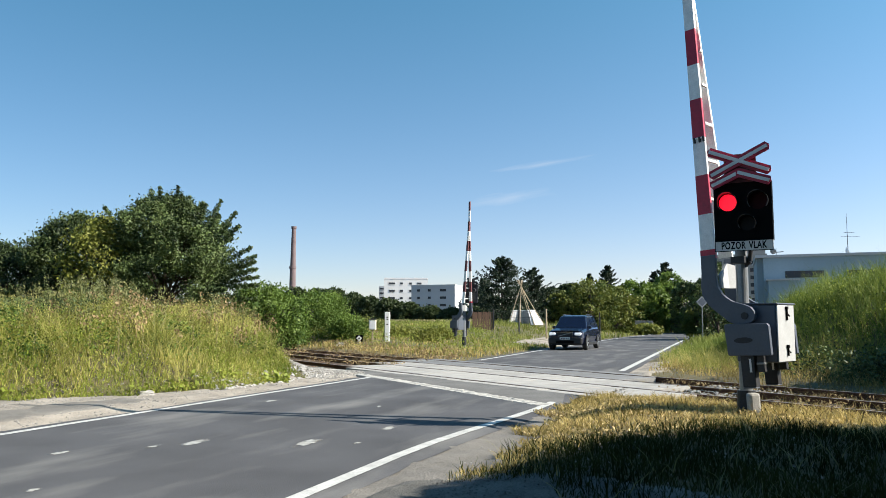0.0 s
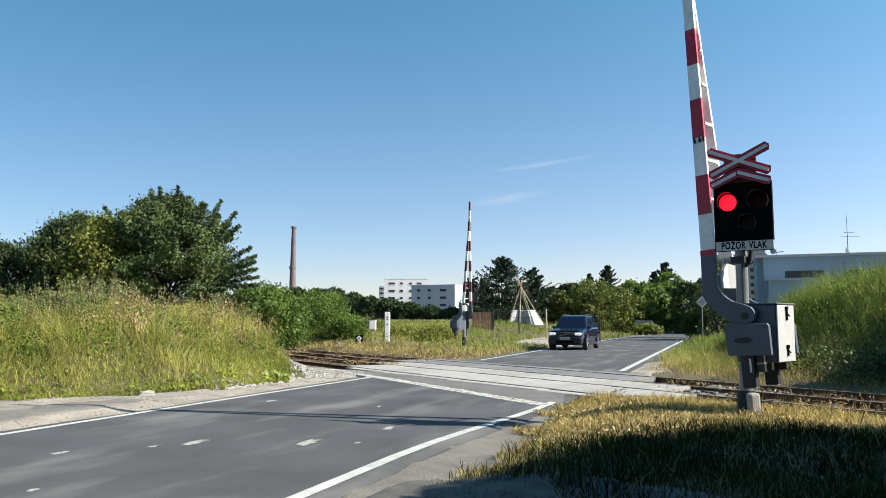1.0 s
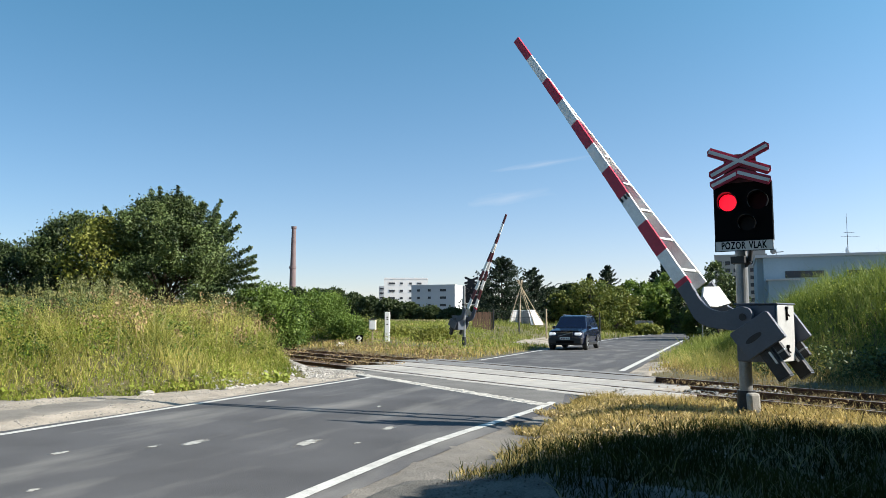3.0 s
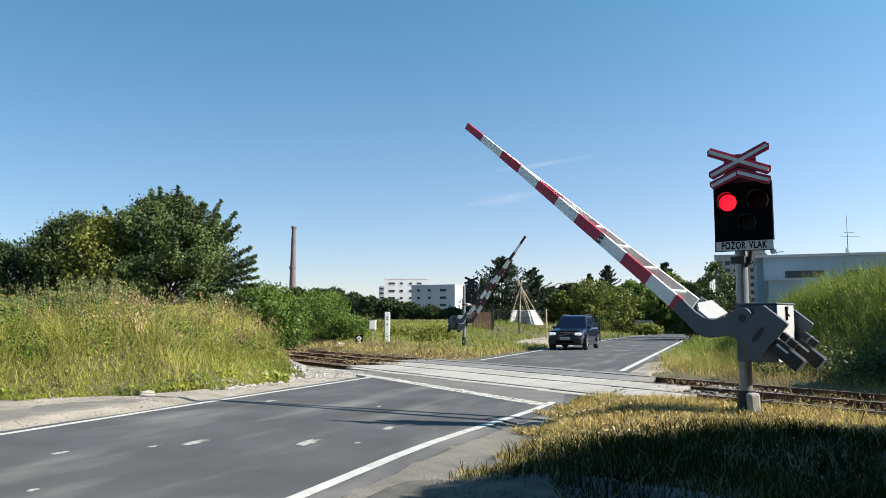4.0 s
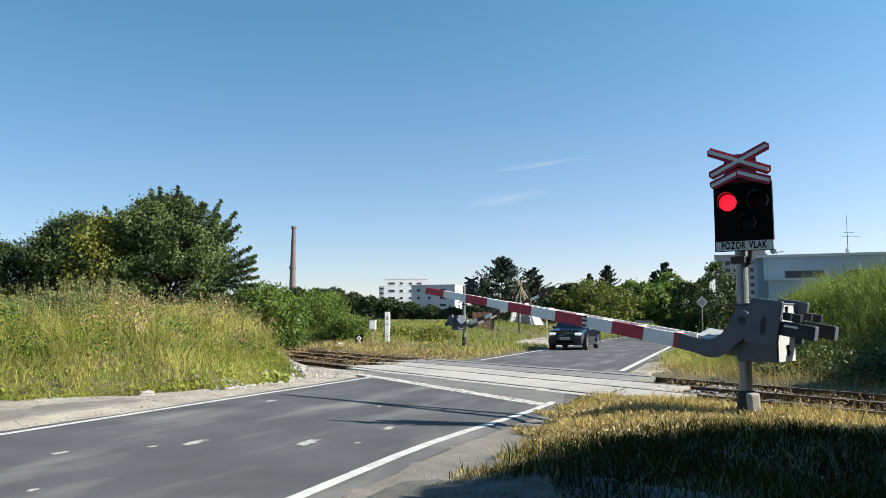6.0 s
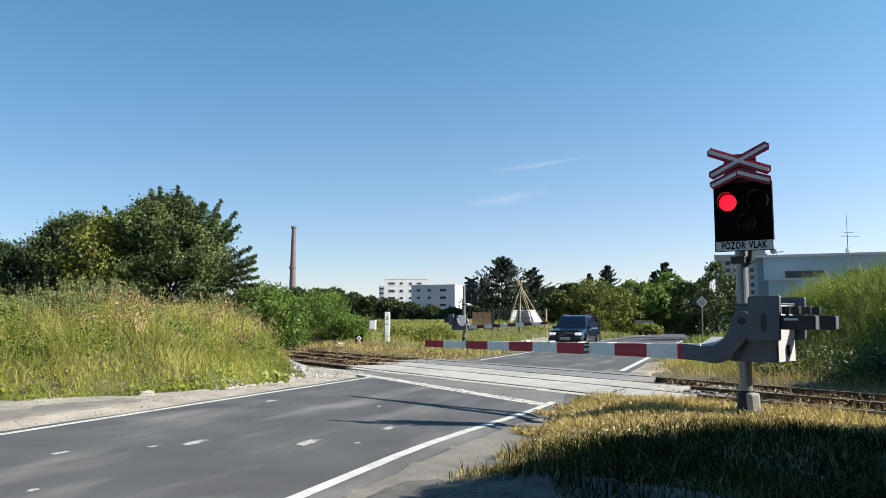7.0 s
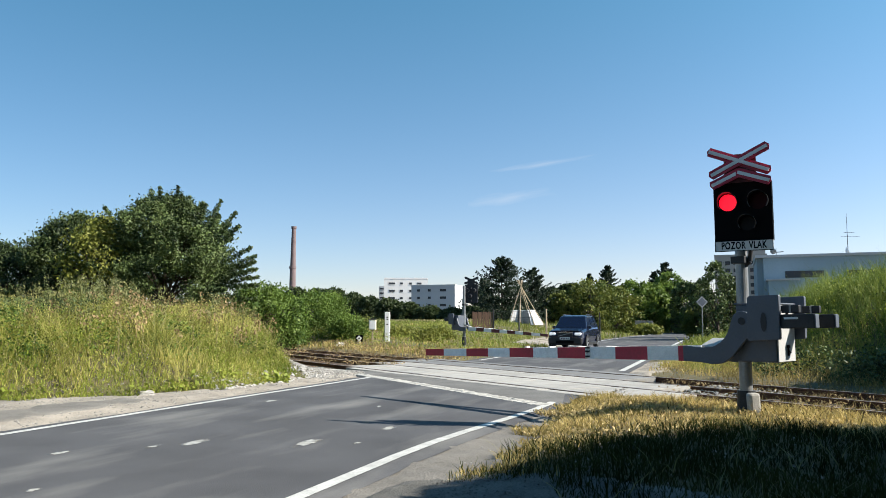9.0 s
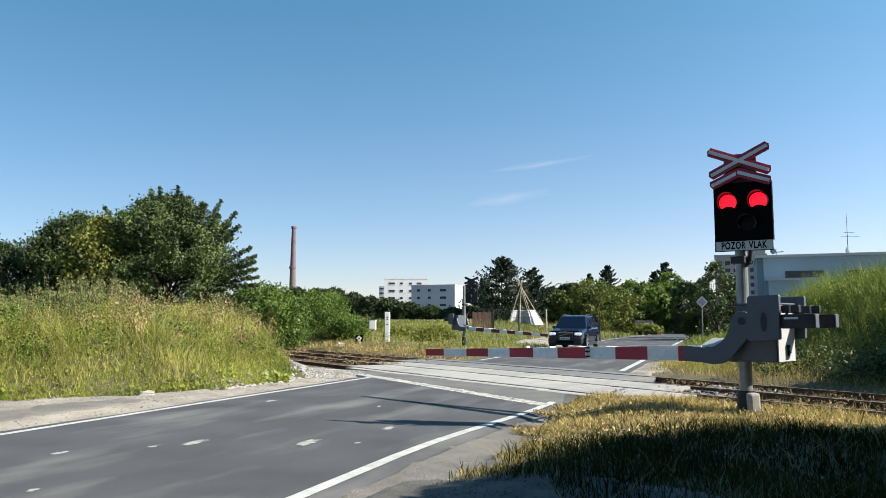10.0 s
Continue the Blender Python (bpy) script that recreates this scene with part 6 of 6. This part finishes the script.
# antennas on the hall
mast = thing("antenna_mast", pose(*(px_at(1504, 455, 95))), "thin roof antenna mast with a dish", "antenna")
part("pole", tube((0, 0, -0.3), (0, 0, 5.5), 0.05, 0.02, 8), DARK, mast)
for z, w in ((2.6, 1.6), (3.1, 0.9)):
    part("aerial", tube((-w * 0.5, 0, z), (w, 0, z), 0.018, n=6), DARK, mast)
    for i in range(5):
        part("aerial_rod", tube((-w * 0.4 + i * w * 0.3, -0.25, z), (-w * 0.4 + i * w * 0.3, 0.25, z), 0.01, n=5), DARK, mast)
bm = bmesh.new()
bmesh.ops.create_uvsphere(bm, u_segments=18, v_segments=10, radius=0.8)
bmesh.ops.delete(bm, geom=[v for v in bm.verts if v.co.z > -0.45], context='VERTS')
part("dish", bm, WHITE, mast, "white satellite dish", m=pose(0.55, 0, 0.8, 0, 70, -20))
small = thing("antenna", pose(*(px_at(1376, 453, 92))), "small roof dish and aerial", "antenna")
part("pole", tube((0, 0, -0.3), (0, 0, 0.9), 0.04, n=8), DARK, small)
part("aerial", tube((-0.3, 0, 0.4), (0.9, 0, 0.5), 0.05, n=6), DARK, small)
bm = bmesh.new()
bmesh.ops.create_uvsphere(bm, u_segments=16, v_segments=10, radius=0.5)
bmesh.ops.delete(bm, geom=[v for v in bm.verts if v.co.z > -0.25], context='VERTS')
part("dish", bm, GALV, small, m=pose(-0.2, 0, 0.6, 0, 80, 30))

# chimney
d = 300.0
k = d / 1340
chim = thing("chimney", pose((517 - 784) * k, d, 0), "tall tapered brick factory chimney", "chimney")
zt = 1.5 + (570 - 402) * k
part("shaft", tube((0, 0, -3), (0.3, 0, zt), 7.2 * k, 3.6 * k, 28), BRICK, chim, smooth=False)
part("crown", tube((0.3, 0, zt - 0.6), (0.3, 0, zt + 0.3), 4.6 * k, 4.8 * k, 28), BRICK, chim)
part("ring", tube((0.12, 0, 1.5 + 94 * k), (0.12, 0, 1.5 + 98 * k), 6.3 * k, 6.3 * k, 28), BRICK, chim)

# ---- tepee, fence, small railway things ----
d = 76.0
k = d / 1340
bx, bz = (930 - 784) * k, float(zg((930 - 784) * k, d))
tep = thing("tepee", pose(bx, d, bz), "tepee frame of pale poles half covered with white canvas", "tepee")
apex = Vector((-8 * k, 0, 1.5 + (570 - 508) * k - bz))
R0 = 33 * k
nP = 8
for i in range(nP):
    a = 2 * math.pi * i / nP + 0.35
    q = Vector((R0 * math.cos(a), R0 * math.sin(a), 0))
    part("pole", tube(q, apex + (apex - q) * 0.18 + Vector((random.Random(i).uniform(-0.1, 0.1), 0, 0)), 0.045, 0.03, 8), WOOD, tep)
low = bmesh.new()
nC, nz = 22, 6
rows = []
hc = 1.5 + (570 - 549) * k - bz
for j in range(nz):
    z = hc * j / (nz - 1)
    f = z / apex.z
    row = []
    for i in range(nC):
        a = radians(-78 + 262 * i / (nC - 1))
        r = R0 * 0.965 * (1 + 0.035 * math.sin(5.5 * 2 * a + j))
        c = Vector((r * math.cos(a), r * math.sin(a), 0)).lerp(apex, f)
        row.append(low.verts.new((c.x, c.y, z)))
    rows.append(row)
for a, b in zip(rows, rows[1:]):
    for i in range(nC - 1):
        low.faces.new((a[i], a[i + 1], b[i + 1], b[i]))
cv = part("canvas", low, CANVAS, tep, "white canvas skirt")
cv.modifiers.new("thick", 'SOLIDIFY').thickness = 0.02

fence = thing("fence", Matrix.Identity(4), "brown board fence with thin posts and wire", "fence")
dF = 60.0
kF = dF / 1340
zf = float(zg((850 - 784) * kF, dF))
top = 1.5 + (570 - 552) * kF
for i in range(12):
    x = (836 + i * 3.0 - 784) * kF
    part("board", box(x, x + 0.115, dF, dF + 0.03, zf - 0.1, top - 0.03 * (i % 3)), PLANK, fence)
part("rail", box((835 - 784) * kF, (873 - 784) * kF, dF + 0.03, dF + 0.08, top - 0.35, top - 0.27), PLANK, fence)
part("rail", box((835 - 784) * kF, (873 - 784) * kF, dF + 0.03, dF + 0.08, zf + 0.25, zf + 0.33), PLANK, fence)
for px_, r, m, tp in ((873, 0.05, DARK, 548), (918, 0.06, DARK, 549), (966, 0.07, WOOD, 547), (1060, 0.05, DARK, 553)):
    X = (px_ - 784) * kF
    part("post", tube((X, dF, float(zg(X, dF)) - 0.2), (X, dF, 1.5 + (570 - tp) * kF), r, n=8), m, fence)
for zy in (552, 562, 572):
    part("wire", tube(((873 - 784) * kF, dF, 1.5 + (570 - zy) * kF), ((966 - 784) * kF, dF, 1.5 + (570 - zy) * kF), 0.012, n=5), DARK, fence)

# relay box on a post, marker post, small diamond signal
d = 45.0
k = d / 1340
rb = thing("relay_box", pose((660 - 784) * k, d, float(zg((660 - 784) * k, d))), "cream railway relay box on a thin post", "relay box")
zz = 1.5 + (570 - 593) * k
part("post", tube((0, 0, -0.2), (0, 0, zz), 0.05, n=10), WOOD, rb)
cs = part("case", box(-0.21, 0.21, -0.15, 0.15, zz, zz + 0.62, 0.03), mat("cream_paint", (0.62, 0.58, 0.46), 0.6, vary=0.1), rb)
part("case_roof", box(-0.25, 0.25, -0.19, 0.19, zz + 0.62, zz + 0.67, 0.01), DARK, cs)
part("case_door", box(-0.17, 0.17, -0.165, -0.15, zz + 0.06, zz + 0.56, 0.006), WHITE, cs)
wp = thing("marker_post", pose((685 - 784) * k, d + 0.5, float(zg((685 - 784) * k, d + 0.5))), "white concrete marker post with dark marks", "post")
part("post", box(-0.16, 0.16, -0.1, 0.1, -0.2, 1.5 + (570 - 562) * k, 0.03), WHITE, wp)
for z in (1.3, 1.42, 1.0):
    part("mark", box(-0.05, 0.05, -0.104, -0.1, z, z + 0.07), DARK, wp)
ds = thing("track_signal", pose((640 - 784) * k, d - 1, float(zg((640 - 784) * k, d - 1))), "small black track marker with a white diamond", "railway sign")
part("foot", box(-0.1, 0.1, -0.06, 0.06, -0.1, 0.2, 0.02), CONCRETE, ds)
bd = part("board", box(-0.21, 0.21, -0.03, 0.03, 0.17, 0.55, 0.01), BLACK, ds)
part("diamond", prism([(0, 0.19), (0.17, 0.36), (0, 0.53), (-0.17, 0.36)], -0.036, -0.03), WHITE, bd)
part("dot", prism([(0, 0.30), (0.055, 0.36), (0, 0.42), (-0.055, 0.36)], -0.042, -0.036), BLACK, bd)

# road sign seen from behind, far block, lamp post
d = 58.0
k = d / 1340
X = (1241 - 784) * k
rs = thing("road_sign", pose(X, d, float(zg(X, d))), "diamond priority road sign seen from behind", "road sign")
zc = 1.5 + (570 - 535) * k - float(zg(X, d))
part("post", tube((0, 0, -0.3), (0, 0, zc + 0.3), 0.035, n=10), GALV, rs)
w = 10.5 * k
part("plate", prism([(0, zc - w), (w, zc), (0, zc + w), (-w, zc)], -0.06, -0.045), GALV, rs, "grey back of the plate")
part("plate_rim", prism([(0, zc - w * 0.72), (w * 0.72, zc), (0, zc + w * 0.72), (-w * 0.72, zc)], -0.066, -0.06), GREY, rs)
d = 99.0
k = d / 1340
X = (1138 - 784) * k
blk = thing("concrete_block", pose(X, d, float(zg(X, d)), 0, 0, -15), "low pale concrete wall by the far road", "wall")
part("wall", box(-1.15, 1.15, -0.2, 0.2, -0.2, 1.5 + (570 - 568) * k - float(zg(X, d)), 0.04), CONCRETE, blk)
d = 130.0
k = d / 1340
sl = thing("street_lamp", pose((990 - 784) * k, d, 0), "street lamp with a curved pale arm", "street lamp")
arc = bmesh.new()
pts = [Vector(((990 + 12 * math.cos(a) - 990) * k, 0, 1.5 + (570 - 520) * k + 18 * k * math.sin(a))) for a in [math.pi * i / 14 for i in range(12)]]
tube((pts[0].x, 0, -0.2), pts[0], 0.09, 0.06, 8, arc)
for a, b in zip(pts, pts[1:]):
    tube(a, b, 0.07, n=6, bm=arc)
part("pole", arc, GALV, sl)
part("lamp_head", box(pts[-1].x - 0.5, pts[-1].x + 0.2, -0.15, 0.15, pts[-1].z - 0.12, pts[-1].z + 0.08, 0.03), GREY, sl)


# ---- things that move ----
def motions():
    near_rows, far_rows = [], []
    for t, a in BOOM:
        near_rows.append((t, pose(*PIVOT, 0, -a, 0)))
    walk(near_boom, near_rows)
    for t, a in FAR_BOOM:
        far_rows.append((t, pose(*PIVOT, 0, -a, 0)))
    walk(far_boom, far_rows)
    # the warning lamps flash in turn: an added disc covers and bares each lit lamp
    for k, (sh, x, z, r) in enumerate(shutters):
        rows, shut_z = [], z - 0.262

        def at(t, on):
            rows.append((min(max(t, 0.0), 10.0), pose(x, 0, shut_z if on else z)))
        on0 = L_PHASE - 2 * PERIOD + (0 if k == 0 else PERIOD / 2)
        at(0.0, k == 0)
        for i in range(14):
            a = on0 + i * PERIOD
            for tt, on in ((a - 0.034, False), (a + 0.034, True), (a + PERIOD / 2 - 0.034, True), (a + PERIOD / 2 + 0.034, False)):
                if 0.05 < tt < 9.95:
                    at(tt, on)
        # disc left part-way, so both lamps look dimmed
        rows.append((10.0, pose(x, 0, z - 0.175)))
        walk(sh, rows)


motions()
